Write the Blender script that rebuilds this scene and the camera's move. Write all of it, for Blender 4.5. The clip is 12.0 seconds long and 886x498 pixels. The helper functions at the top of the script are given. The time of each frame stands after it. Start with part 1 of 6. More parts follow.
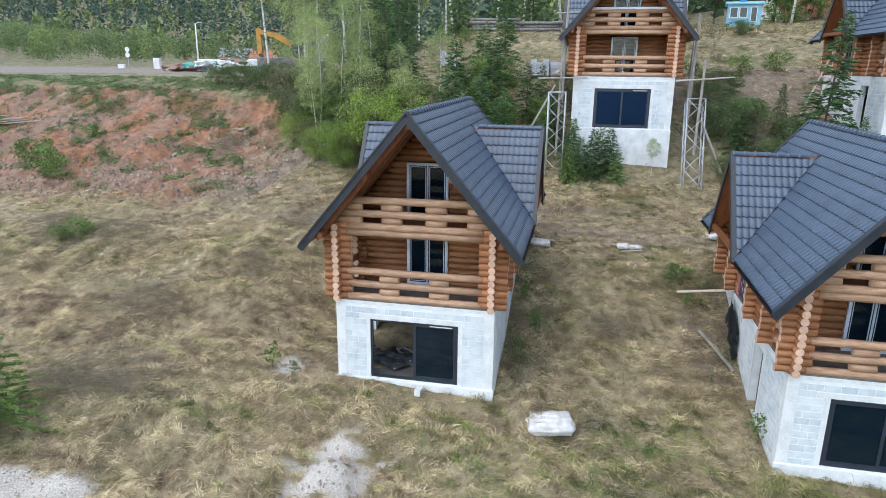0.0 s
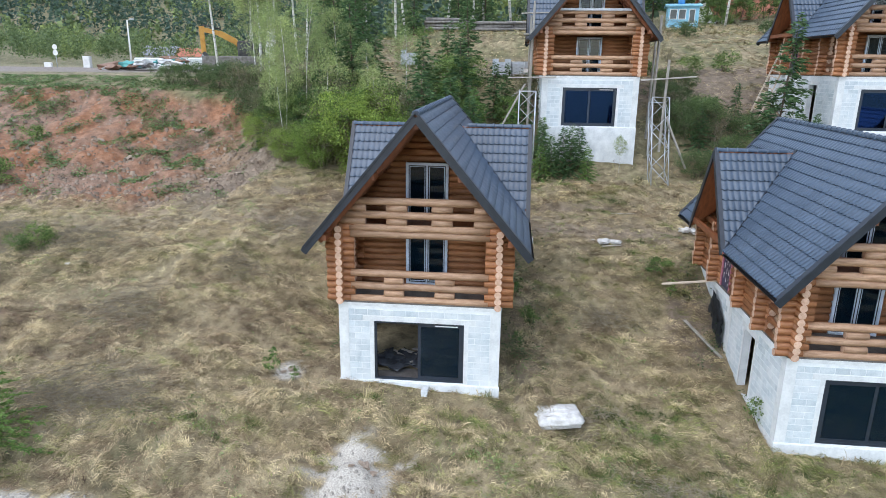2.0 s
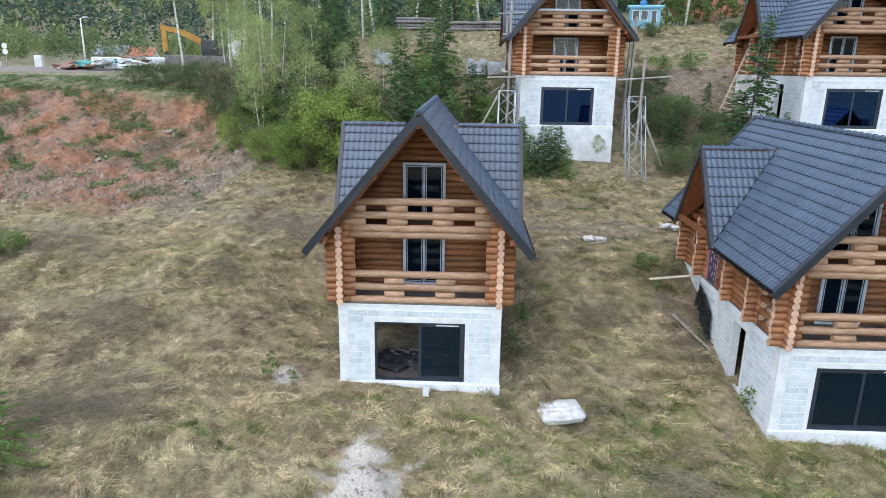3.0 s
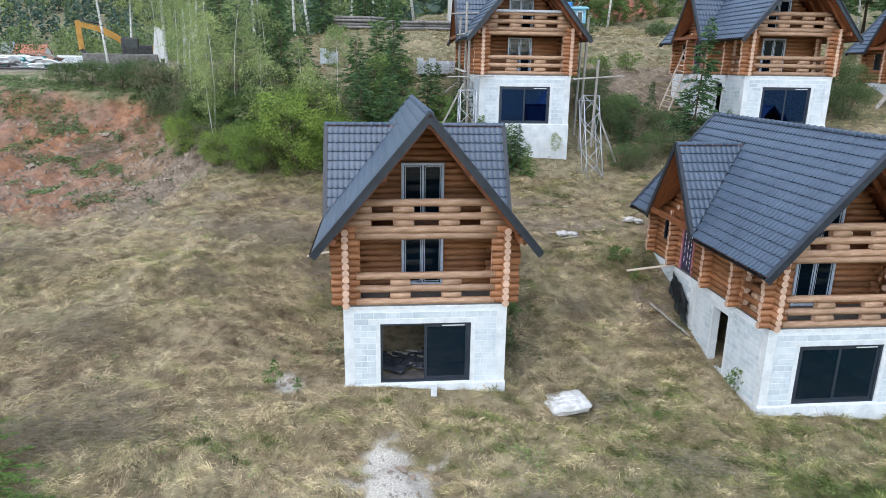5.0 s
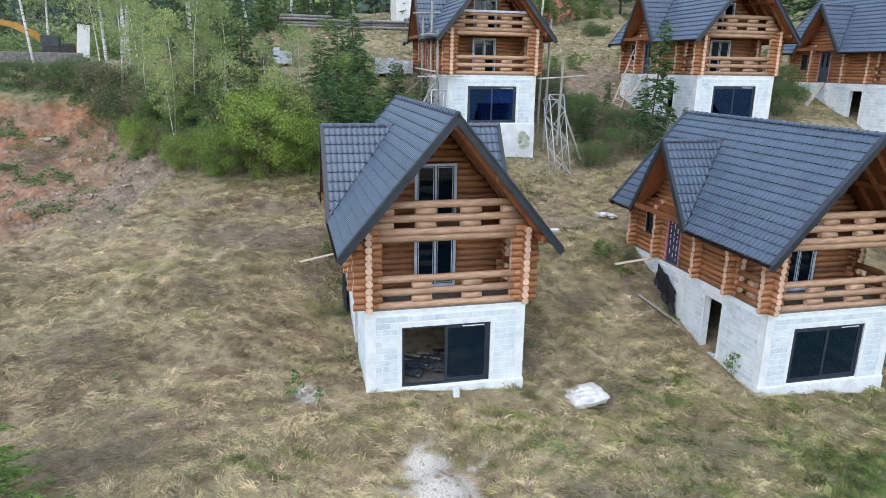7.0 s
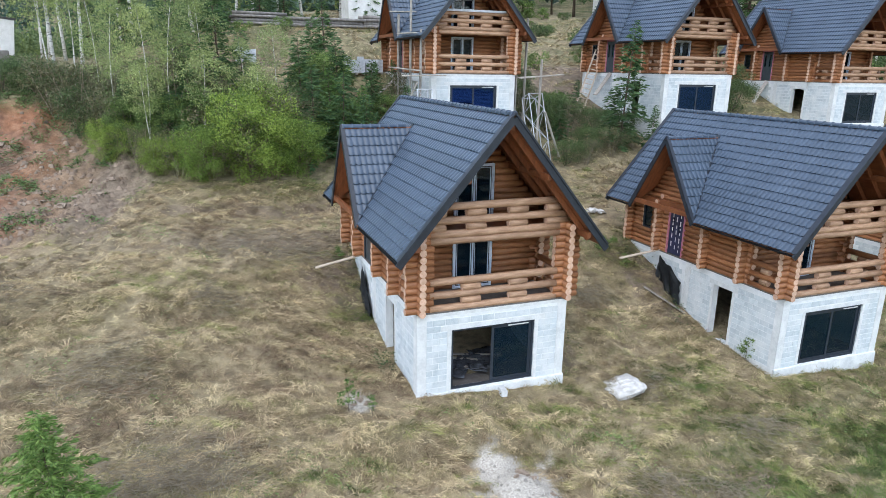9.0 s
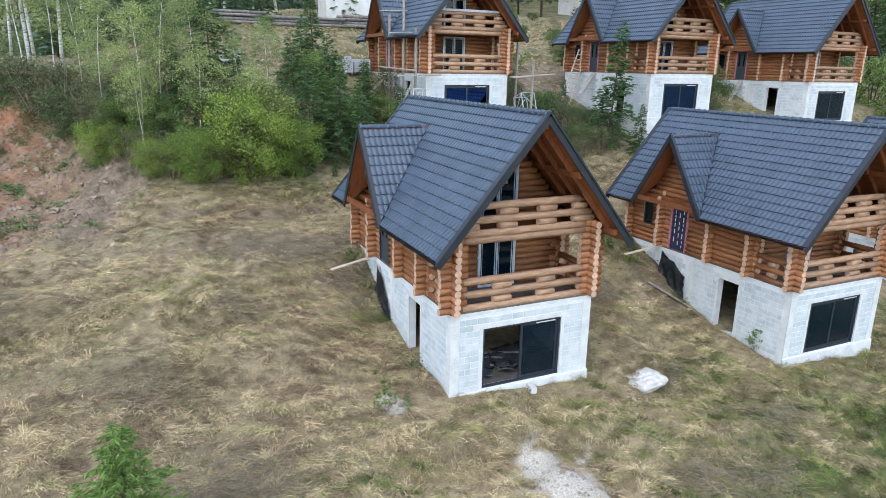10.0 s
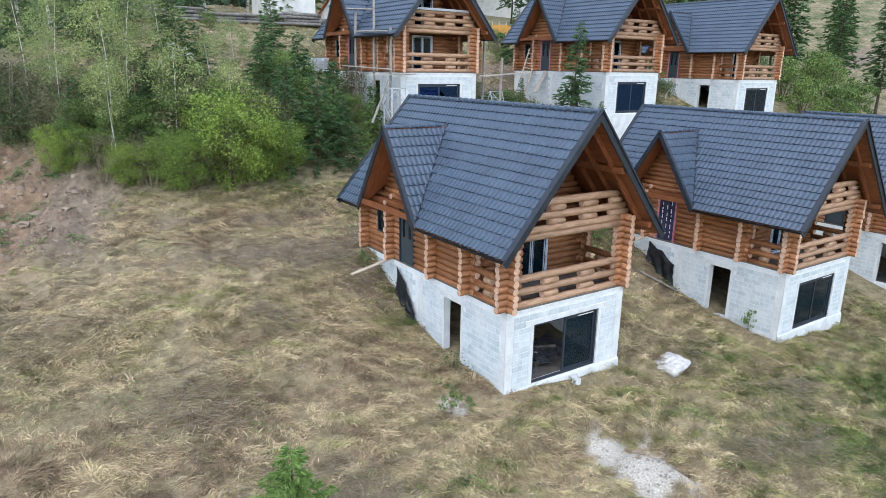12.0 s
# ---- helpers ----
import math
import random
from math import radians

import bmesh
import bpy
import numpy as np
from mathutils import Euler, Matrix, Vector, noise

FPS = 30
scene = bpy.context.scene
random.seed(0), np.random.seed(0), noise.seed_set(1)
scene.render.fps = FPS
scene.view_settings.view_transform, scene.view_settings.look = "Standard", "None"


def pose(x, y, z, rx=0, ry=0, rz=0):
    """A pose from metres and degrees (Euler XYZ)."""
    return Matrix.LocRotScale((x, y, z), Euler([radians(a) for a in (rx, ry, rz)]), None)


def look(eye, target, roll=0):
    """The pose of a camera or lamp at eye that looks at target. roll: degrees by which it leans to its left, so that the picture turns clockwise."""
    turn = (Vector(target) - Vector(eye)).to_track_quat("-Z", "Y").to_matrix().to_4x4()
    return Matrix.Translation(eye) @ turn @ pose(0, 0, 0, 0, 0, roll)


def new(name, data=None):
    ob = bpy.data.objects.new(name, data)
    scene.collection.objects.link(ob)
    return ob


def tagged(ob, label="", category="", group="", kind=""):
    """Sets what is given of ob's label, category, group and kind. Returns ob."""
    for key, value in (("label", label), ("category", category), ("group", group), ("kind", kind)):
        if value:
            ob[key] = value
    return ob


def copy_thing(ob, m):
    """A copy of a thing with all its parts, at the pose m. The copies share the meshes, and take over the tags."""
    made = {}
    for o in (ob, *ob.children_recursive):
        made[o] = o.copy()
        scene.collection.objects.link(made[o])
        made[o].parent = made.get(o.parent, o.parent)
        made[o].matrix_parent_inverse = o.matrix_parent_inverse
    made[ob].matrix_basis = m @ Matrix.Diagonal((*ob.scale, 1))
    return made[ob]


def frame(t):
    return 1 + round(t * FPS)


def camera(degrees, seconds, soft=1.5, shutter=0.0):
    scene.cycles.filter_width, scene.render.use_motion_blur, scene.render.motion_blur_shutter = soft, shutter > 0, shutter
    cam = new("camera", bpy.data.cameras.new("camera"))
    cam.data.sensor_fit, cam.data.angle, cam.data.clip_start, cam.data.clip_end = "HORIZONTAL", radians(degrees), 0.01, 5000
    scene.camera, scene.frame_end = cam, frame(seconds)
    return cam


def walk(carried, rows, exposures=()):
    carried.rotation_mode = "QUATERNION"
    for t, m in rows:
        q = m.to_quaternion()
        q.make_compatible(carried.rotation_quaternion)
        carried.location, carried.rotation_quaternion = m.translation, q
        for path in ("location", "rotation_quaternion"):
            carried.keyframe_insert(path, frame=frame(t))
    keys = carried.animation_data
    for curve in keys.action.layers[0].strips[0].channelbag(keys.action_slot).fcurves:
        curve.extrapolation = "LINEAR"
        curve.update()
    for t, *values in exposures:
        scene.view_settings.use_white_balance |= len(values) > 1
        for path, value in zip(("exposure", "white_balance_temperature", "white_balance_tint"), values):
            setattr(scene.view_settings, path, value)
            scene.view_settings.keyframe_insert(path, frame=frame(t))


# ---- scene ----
cam = camera(68.0, 12.0, soft=0.8)
METRES, EYE, TILT, LEAN, TURN = 20.0, 10.556, 0.0, 0.0, 11.7
ROWS = [
    (0.0, 0.0, 0.0, 0.0, 0.17, -15.55, -0.62),
    (0.5, -0.023, 0.0005, -0.0, -1.16, -15.56, -0.65),
    (1.0, -0.0487, 0.001, -0.0, -2.5, -15.55, -0.68),
    (1.5, -0.0763, 0.0024, -0.0001, -3.91, -15.56, -0.7),
    (2.0, -0.106, 0.0042, -0.0007, -5.73, -15.55, -0.73),
    (2.5, -0.137, 0.0067, -0.0012, -7.61, -15.53, -0.76),
    (3.0, -0.1687, 0.0105, -0.0016, -9.46, -15.52, -0.77),
    (5.0, -0.304, 0.0403, -0.0019, -17.26, -15.5, -0.85),
    (5.5, -0.3383, 0.0511, -0.0021, -19.18, -15.48, -0.87),
    (6.0, -0.3738, 0.0636, -0.0023, -21.08, -15.48, -0.87),
    (6.5, -0.4112, 0.0797, -0.0024, -22.93, -15.47, -0.87),
    (7.0, -0.4487, 0.0991, -0.0023, -24.8, -15.46, -0.87),
    (9.0, -0.6185, 0.1993, -0.0033, -32.43, -15.47, -0.9),
    (9.5, -0.665, 0.229, -0.0037, -34.36, -15.47, -0.91),
    (10.0, -0.7101, 0.2606, -0.0041, -36.34, -15.47, -0.92),
    (10.5, -0.7546, 0.2945, -0.0049, -38.32, -15.46, -0.92),
    (11.0, -0.798, 0.3301, -0.0057, -40.62, -15.44, -0.91),
    (11.5, -0.8401, 0.3693, -0.0062, -43.29, -15.45, -0.89),
    (12.0, -0.8801, 0.4122, -0.0072, -45.67, -15.42, -0.89),
]
walk(cam, [(t, pose(0, 0, EYE, TILT, LEAN, TURN) @ pose(METRES * x, METRES * y, METRES * z, 90 + pitch, roll, yaw)) for t, x, y, z, yaw, pitch, roll in ROWS])

# ---- world and light: a bright overcast day ----
world = bpy.data.worlds.new("overcast_sky")
scene.world = world
world.use_nodes = True
_n, _l = world.node_tree.nodes, world.node_tree.links
_sky = _n.new("ShaderNodeTexSky")
_sky.sky_type = "NISHITA"
_sky.sun_disc = False
_sky.sun_elevation = radians(60)
_sky.sun_rotation = radians(223)
_sky.dust_density = 0.2
_grey = _n.new("ShaderNodeHueSaturation")
_grey.inputs["Saturation"].default_value = 0.62
_l.new(_sky.outputs[0], _grey.inputs["Color"])
_l.new(_grey.outputs[0], _n["Background"].inputs["Color"])
_n["Background"].inputs["Strength"].default_value = 0.15

sun = new("sun", bpy.data.lights.new("sun", "SUN"))
sun.data.energy, sun.data.angle, sun.data.color = 0.75, radians(70), (1.0, 0.965, 0.91)
sun.matrix_world = look((-17, -12, 48), (0, 6, 0))
scene.view_settings.exposure = 1.49


# ---- materials ----
def mat(name, rough=0.8, metal=0.0):
    m = bpy.data.materials.new(name)
    m.use_nodes = True
    b = m.node_tree.nodes["Principled BSDF"]
    b.inputs["Roughness"].default_value, b.inputs["Metallic"].default_value = rough, metal
    return m, m.node_tree.nodes, m.node_tree.links, b


def noise_tex(n, l, scale, detail=4.0, rough=0.55, stretch=None, coord="Object"):
    tc = n.new("ShaderNodeTexCoord")
    t = n.new("ShaderNodeTexNoise")
    t.inputs["Scale"].default_value, t.inputs["Detail"].default_value, t.inputs["Roughness"].default_value = scale, detail, rough
    src = n.new("ShaderNodeNewGeometry").outputs["Position"] if coord == "World" else tc.outputs[coord]
    if stretch:
        mp = n.new("ShaderNodeMapping")
        mp.inputs["Scale"].default_value = stretch
        l.new(src, mp.inputs["Vector"])
        src = mp.outputs[0]
    l.new(src, t.inputs["Vector"])
    return t.outputs["Fac"]


def ramp(n, l, fac, *stops):
    r = n.new("ShaderNodeValToRGB")
    e = r.color_ramp.elements
    while len(e) < len(stops):
        e.new(0.5)
    for el, (p, c) in zip(e, stops):
        el.position, el.color = p, (*c, 1) if len(c) == 3 else c
    l.new(fac, r.inputs["Fac"])
    return r.outputs["Color"]


def mix(n, l, fac, a, b, mode="MIX"):
    x = n.new("ShaderNodeMix")
    x.data_type, x.blend_type = "RGBA", mode
    for sock, v in ((x.inputs[0], fac), (x.inputs[6], a), (x.inputs[7], b)):
        if isinstance(v, (int, float)):
            sock.default_value = v
        elif isinstance(v, tuple):
            sock.default_value = (*v, 1)
        else:
            l.new(v, sock)
    return x.outputs[2]


def attr(n, name):
    a = n.new("ShaderNodeAttribute")
    a.attribute_name = name
    return a.outputs["Fac"]


def bump(n, l, b, height, strength, dist):
    k = n.new("ShaderNodeBump")
    k.inputs["Strength"].default_value, k.inputs["Distance"].default_value = strength, dist
    l.new(height, k.inputs["Height"])
    l.new(k.outputs[0], b.inputs["Normal"])


def surface(name, dark, light, scale, rough=0.8, metal=0.0, stretch=None, bumps=(0.3, 0.01), rand=0.0, island=0.0, fine=7.0, tint=None):
    """Base colour from two noises, with an optional change from piece to piece."""
    m, n, l, b = mat(name, rough, metal)
    big = noise_tex(n, l, scale, stretch=stretch)
    small = noise_tex(n, l, scale * fine, stretch=stretch)
    c = ramp(n, l, big, (0.3, dark), (0.72, light))
    c = mix(n, l, 0.55, c, ramp(n, l, small, (0.25, (0.35, 0.35, 0.35)), (0.75, (0.65, 0.65, 0.65))), "OVERLAY")
    if rand or island:
        src = n.new("ShaderNodeObjectInfo").outputs["Random"] if rand else n.new("ShaderNodeNewGeometry").outputs["Random Per Island"]
        k = rand or island
        c = mix(n, l, 1.0, c, ramp(n, l, src, (0.0, (1 - k, 1 - k, 1 - k)), (1.0, tint or (1, 1, 1))), "MULTIPLY")
    l.new(c, b.inputs["Base Color"])
    if bumps:
        bump(n, l, b, small, *bumps)
    return m


M = {}
M["log"] = surface("log_wood", (0.29, 0.108, 0.04), (0.51, 0.228, 0.098), 2.0, 0.55, stretch=(1.2, 1.2, 9), bumps=(0.25, 0.006), rand=0.35)
M["log_end"] = surface("log_end_grain", (0.58, 0.35, 0.23), (0.78, 0.54, 0.40), 9.0, 0.7, rand=0.2)
M["rail"] = surface("pale_log_wood", (0.34, 0.19, 0.105), (0.60, 0.385, 0.25), 2.0, 0.6, stretch=(1.2, 1.2, 9), bumps=(0.25, 0.006), rand=0.3)
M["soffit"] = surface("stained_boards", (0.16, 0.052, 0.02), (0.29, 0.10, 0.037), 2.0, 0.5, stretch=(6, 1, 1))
M["board"] = surface("weathered_board", (0.34, 0.31, 0.27), (0.52, 0.48, 0.42), 4.0, 0.8, rand=0.3)
M["mortar"] = surface("mortar", (0.66, 0.69, 0.70), (0.80, 0.82, 0.82), 3.0, 0.9)


def block_mat(name, source):
    """Whitewashed blocks, unevenly smeared with mortar across the joints."""
    m, n, l, b = mat(name, 0.9)
    fine, mid, big = noise_tex(n, l, 30, 4, coord="World"), noise_tex(n, l, 5, 4, coord="World"), noise_tex(n, l, 1.3, 4, coord="World")
    c = ramp(n, l, mid, (0.3, (0.49, 0.545, 0.565)), (0.7, (0.635, 0.685, 0.70)))
    rnd = n.new("ShaderNodeObjectInfo").outputs["Random"] if source == "object" else n.new("ShaderNodeNewGeometry").outputs["Random Per Island"]
    c = mix(n, l, 1.0, c, ramp(n, l, rnd, (0.0, (0.85, 0.87, 0.885)), (1.0, (1.05, 1.05, 1.05))), "MULTIPLY")
    c = mix(n, l, ramp(n, l, big, (0.42, (0, 0, 0)), (0.7, (0.85, 0.85, 0.85))), c, (0.71, 0.73, 0.73))
    c = mix(n, l, 0.4, c, ramp(n, l, fine, (0.3, (0.38, 0.38, 0.38)), (0.7, (0.62, 0.62, 0.62))), "OVERLAY")
    l.new(c, b.inputs["Base Color"])
    bump(n, l, b, fine, 0.4, 0.005)
    return m


M["block"], M["block_rest"] = block_mat("whitewashed_block", "object"), block_mat("whitewashed_block_rest", "island")
M["concrete"] = surface("pale_concrete", (0.57, 0.59, 0.59), (0.77, 0.785, 0.775), 2.2, 0.9, bumps=(0.3, 0.006))
M["slab"] = surface("grey_concrete", (0.10, 0.09, 0.085), (0.19, 0.175, 0.16), 2.0, 0.9)
M["tile"] = surface("anthracite_roof_sheet", (0.047, 0.073, 0.11), (0.068, 0.099, 0.144), 1.2, 0.4, 0.0, bumps=(0.05, 0.002), rand=0.12)
for _n in M["tile"].node_tree.nodes:
    if _n.type == "BSDF_PRINCIPLED":
        _n.inputs["Coat Weight"].default_value = 0.25
        _n.inputs["Coat Roughness"].default_value = 0.28
M["trim"] = surface("anthracite_trim", (0.016, 0.021, 0.03), (0.027, 0.034, 0.046), 3.0, 0.38, bumps=None)
M["frame"] = surface("anthracite_window_frame", (0.018, 0.025, 0.036), (0.03, 0.04, 0.056), 4.0, 0.4, bumps=None)
M["film"] = surface("pale_blue_film", (0.52, 0.60, 0.72), (0.72, 0.78, 0.86), 4.0, 0.35, bumps=None)
M["black"] = surface("black_plastic", (0.012, 0.013, 0.015), (0.03, 0.03, 0.034), 4.0, 0.45)
M["tarp"] = surface("dark_membrane", (0.02, 0.024, 0.028), (0.05, 0.055, 0.06), 3.0, 0.5, bumps=(0.6, 0.02))
M["door"] = surface("dark_green_grey_door", (0.03, 0.045, 0.055), (0.05, 0.07, 0.08), 3.0, 0.45, bumps=None)
M["pinkfilm"] = surface("pink_foil", (0.38, 0.12, 0.18), (0.60, 0.25, 0.30), 8.0, 0.5, bumps=None)
M["navy_film"] = surface("navy_film", (0.018, 0.02, 0.06), (0.035, 0.04, 0.10), 4.0, 0.3, bumps=None)
M["white"] = surface("white_fabric", (0.46, 0.44, 0.41), (0.72, 0.71, 0.69), 5.0, 0.8, bumps=(0.6, 0.02))
M["foam"] = surface("white_foam", (0.7, 0.7, 0.69), (0.82, 0.82, 0.8), 8.0, 0.8)
M["steel"] = surface("galvanised_steel", (0.40, 0.42, 0.45), (0.56, 0.58, 0.60), 6.0, 0.5, 0.3)
M["rock"] = surface("pale_rock", (0.28, 0.21, 0.155), (0.46, 0.37, 0.29), 5.0, 0.9, bumps=(0.6, 0.03), rand=0.3)


def glass_mat(name, tint, alpha, coat=0.0, wave=0.25):
    m, n, l, b = mat(name, 0.03)
    b.inputs["Metallic"].default_value = coat
    b.inputs["Base Color"].default_value = (*tint, 1)
    b.inputs["IOR"].default_value = 1.55
    bump(n, l, b, noise_tex(n, l, 1.7, 2), wave, 0.02)
    tr = n.new("ShaderNodeBsdfTransparent")
    tr.inputs["Color"].default_value = (0.7, 0.76, 0.8, 1)
    mx = n.new("ShaderNodeMixShader")
    mx.inputs[0].default_value = alpha
    l.new(tr.outputs[0], mx.inputs[1])
    l.new(b.outputs[0], mx.inputs[2])
    l.new(mx.outputs[0], n["Material Output"].inputs["Surface"])
    return m


M["glass"] = glass_mat("window_glass", (0.003, 0.013, 0.024), 0.6)
M["blue_glass"] = glass_mat("blue_reflective_glass", (0.035, 0.085, 0.26), 0.75, 1.0, 0.06)


# ---- building helpers ----
def finish(bm, material, name):
    me = bpy.data.meshes.new(name)
    bmesh.ops.recalc_face_normals(bm, faces=bm.faces)
    bm.to_mesh(me)
    bm.free()
    for m in material if isinstance(material, (list, tuple)) else (material,):
        me.materials.append(m)
    return me


def part(name, bm, material, parent, label="", smooth=False):
    me = bm if isinstance(bm, bpy.types.Mesh) else finish(bm, material, name)
    if smooth:
        me.shade_smooth()
    ob = new(name, me)
    ob.parent = parent
    if label:
        ob["label"] = label
    return ob


def empty(name, m, label, category, group="", kind=""):
    ob = new(name)
    ob.empty_display_size = 0.2
    ob.matrix_world = m
    return tagged(ob, label, category, group, kind)


def add_box(bm, x0, x1, y0, y1, z0, z1, mi=0):
    vs = [bm.verts.new((x, y, z)) for x in (x0, x1) for y in (y0, y1) for z in (z0, z1)]
    for f in ((0, 1, 3, 2), (4, 6, 7, 5), (0, 4, 5, 1), (2, 3, 7, 6), (0, 2, 6, 4), (1, 5, 7, 3)):
        bm.faces.new([vs[i] for i in f]).material_index = mi
    return vs


def box(x0, x1, y0, y1, z0, z1, bev=0.0):
    bm = bmesh.new()
    add_box(bm, x0, x1, y0, y1, z0, z1)
    if bev:
        bmesh.ops.bevel(bm, geom=bm.edges[:], offset=bev, segments=1, affect="EDGES")
    return bm


def add_beam(bm, a, b, w, h, up=(0, 0, 1), mi=0):
    """A bar of section w x h from a to b."""
    a, b, up = Vector(a), Vector(b), Vector(up)
    d = (b - a).normalized()
    s = d.cross(up)
    s = s.normalized() if s.length > 1e-4 else Vector((1, 0, 0))
    t = s.cross(d)
    vs = [bm.verts.new(p + s * i * w / 2 + t * j * h / 2) for p in (a, b) for i, j in ((-1, -1), (1, -1), (1, 1), (-1, 1))]
    for f in ((0, 1, 2, 3), (7, 6, 5, 4), (0, 4, 5, 1), (1, 5, 6, 2), (2, 6, 7, 3), (3, 7, 4, 0)):
        bm.faces.new([vs[i] for i in f]).material_index = mi


def beam(a, b, w, h, up=(0, 0, 1)):
    bm = bmesh.new()
    add_beam(bm, a, b, w, h, up)
    return bm


def add_tube(bm, pts, radii, seg=8, caps=True, mi=0, cap_mi=None):
    rings = []
    pts = [Vector(p) for p in pts]
    for i, p in enumerate(pts):
        d = (pts[min(i + 1, len(pts) - 1)] - pts[max(i - 1, 0)]).normalized()
        s = d.cross(Vector((0, 0, 1)))
        s = s.normalized() if s.length > 1e-3 else Vector((1, 0, 0))
        t = s.cross(d)
        rings.append([bm.verts.new(p + (s * math.cos(k * math.tau / seg) + t * math.sin(k * math.tau / seg)) * radii[i]) for k in range(seg)])
    for r0, r1 in zip(rings, rings[1:]):
        for k in range(seg):
            f = bm.faces.new((r0[k], r0[(k + 1) % seg], r1[(k + 1) % seg], r1[k]))
            f.smooth, f.material_index = True, mi
    if caps:
        for r in (rings[0][::-1], rings[-1]):
            bm.faces.new(r).material_index = mi if cap_mi is None else cap_mi


def array_mesh(name, verts, faces, materials, smooth=False):
    """A mesh from numpy arrays; all faces have the same number of corners."""
    me = bpy.data.meshes.new(name)
    nf, k = faces.shape
    me.vertices.add(len(verts))
    me.vertices.foreach_set("co", np.ascontiguousarray(verts, dtype=np.float32).ravel())
    me.loops.add(nf * k)
    me.loops.foreach_set("vertex_index", np.ascontiguousarray(faces, dtype=np.int32).ravel())
    me.polygons.add(nf)
    me.polygons.foreach_set("loop_start", np.arange(0, nf * k, k, dtype=np.int32))
    me.update(calc_edges=True)
    for m in materials:
        me.materials.append(m)
    if smooth:
        me.shade_smooth()
    return me


# ---- the ground: one sheet from the meadow to the hills ----
PLACES = [(8.15, 17.05, 2.97), (1.9, 35.7, 10.13), (16.05, 34.25, 10.3), (28.55, 33.1, 9.9), (21.0, 15.8, 2.45)]
FOOT = [(-4.7, 18.34)] + [p[:2] for p in PLACES]


def outside(x, y, pad=0.0):
    ok = np.ones_like(x)
    for cx, cy in FOOT:
        ok *= 1 - (np.abs(x - cx) < 2.5 - pad) * (y > cy + pad) * (y < cy + 8.95 - pad)
    return ok


STATIONS = []


def station(x, *knots):
    STATIONS.append((x, np.array([k[0] for k in knots], float), np.array([k[1] for k in knots], float)))


station(-34, (-40, -1.2), (0, -0.5), (12, 0.3), (20, 1.9), (28, 2.9), (32.5, 3.8), (38, 6.3), (43, 8.7), (47, 9.4), (70, 9.8), (120, 9.6))
station(-20, (-40, -1.2), (0, -0.5), (12, 0.4), (16, 1.0), (21, 2.0), (26, 3.2), (33, 4.0), (37, 5.0), (41, 6.4), (44, 8.6), (48, 9.6), (58, 10.5), (70, 11.0), (90, 10.4), (120, 9.6))
station(-13, (-40, -1.2), (0, -0.5), (12, 0.2), (16.4, 1.05), (18.8, 1.45), (21.7, 2.4), (25.3, 3.3), (31, 4.1), (34, 5.1), (38, 7.2), (42, 9.6), (46, 10.6), (51, 11.6), (56, 12.6), (80, 12), (120, 11))
station(-7.4, (-40, -1.2), (0, -0.7), (10, -0.2), (14.7, 0.3), (18, 0.88), (21.5, 1.15), (23.2, 1.5), (25, 2.5), (27, 3.42), (31, 3.85), (34, 4.9), (40, 8.6), (44, 10.2), (48, 10.7), (52, 12.8), (55, 13.3), (80, 14.5), (120, 15))
station(-2.0, (-40, -1.2), (0, -0.8), (12.5, -0.1), (16, 0.15), (18.3, 0.58), (21, 1.0), (24, 2.2), (27, 3.35), (31, 3.8), (34, 4.8), (40, 8.2), (44, 10.0), (47, 10.5), (52, 12.8), (55, 13.3), (80, 15.5), (120, 17))
station(2.2, (-40, -1.2), (0, -0.8), (12.5, -0.2), (16.3, 0.15), (19, 0.6), (22, 1.4), (25, 2.6), (27.5, 3.4), (31, 3.9), (34.3, 4.9), (36, 5.9), (40, 8.0), (44, 10.0), (48, 10.6), (54, 13.0), (60, 14.2), (80, 16.5), (120, 19))
station(6.0, (-40, -1.4), (0, -0.9), (12, -0.5), (17, 0.0), (20, 0.45), (22, 1.0), (24, 2.2), (26, 3.0), (31, 3.8), (34.5, 5.0), (38, 7.0), (44, 9.9), (48, 10.6), (54, 12.8), (60, 13.8), (80, 15.6), (120, 19))
station(14, (-40, -1.8), (0, -1.2), (12, -0.8), (17, -0.4), (22, 0.8), (26, 2.8), (31, 4.2), (36, 6.6), (42, 8.9), (48, 10.6), (54, 12.4), (60, 13.4), (74, 14.7), (90, 16), (120, 19))
station(22, (-40, -2.2), (0, -1.6), (12, -1.2), (17, -0.8), (22, 0.4), (26, 2.6), (31, 4.8), (36, 7.6), (42, 10.0), (48, 11.0), (60, 13.4), (80, 15.4), (120, 20))
station(34, (-40, -2.6), (0, -2.2), (12, -1.6), (17, -1.0), (22, 0.4), (26, 2.6), (31, 5.2), (36, 8.0), (42, 10.0), (48, 11.0), (60, 13.5), (80, 17), (120, 22))
station(70, (-40, -3), (0, -2.4), (17, -1.0), (31, 4.5), (42, 9.0), (60, 13.0), (120, 26))


def smooth_interp(v, xs, zs):
    k = np.clip(np.searchsorted(xs, v) - 1, 0, len(xs) - 2)
    f = np.clip((v - xs[k]) / (xs[k + 1] - xs[k]), 0, 1)
    g = 0.5 * f + 0.5 * f * f * (3 - 2 * f)
    return zs[k] + (zs[k + 1] - zs[k]) * g


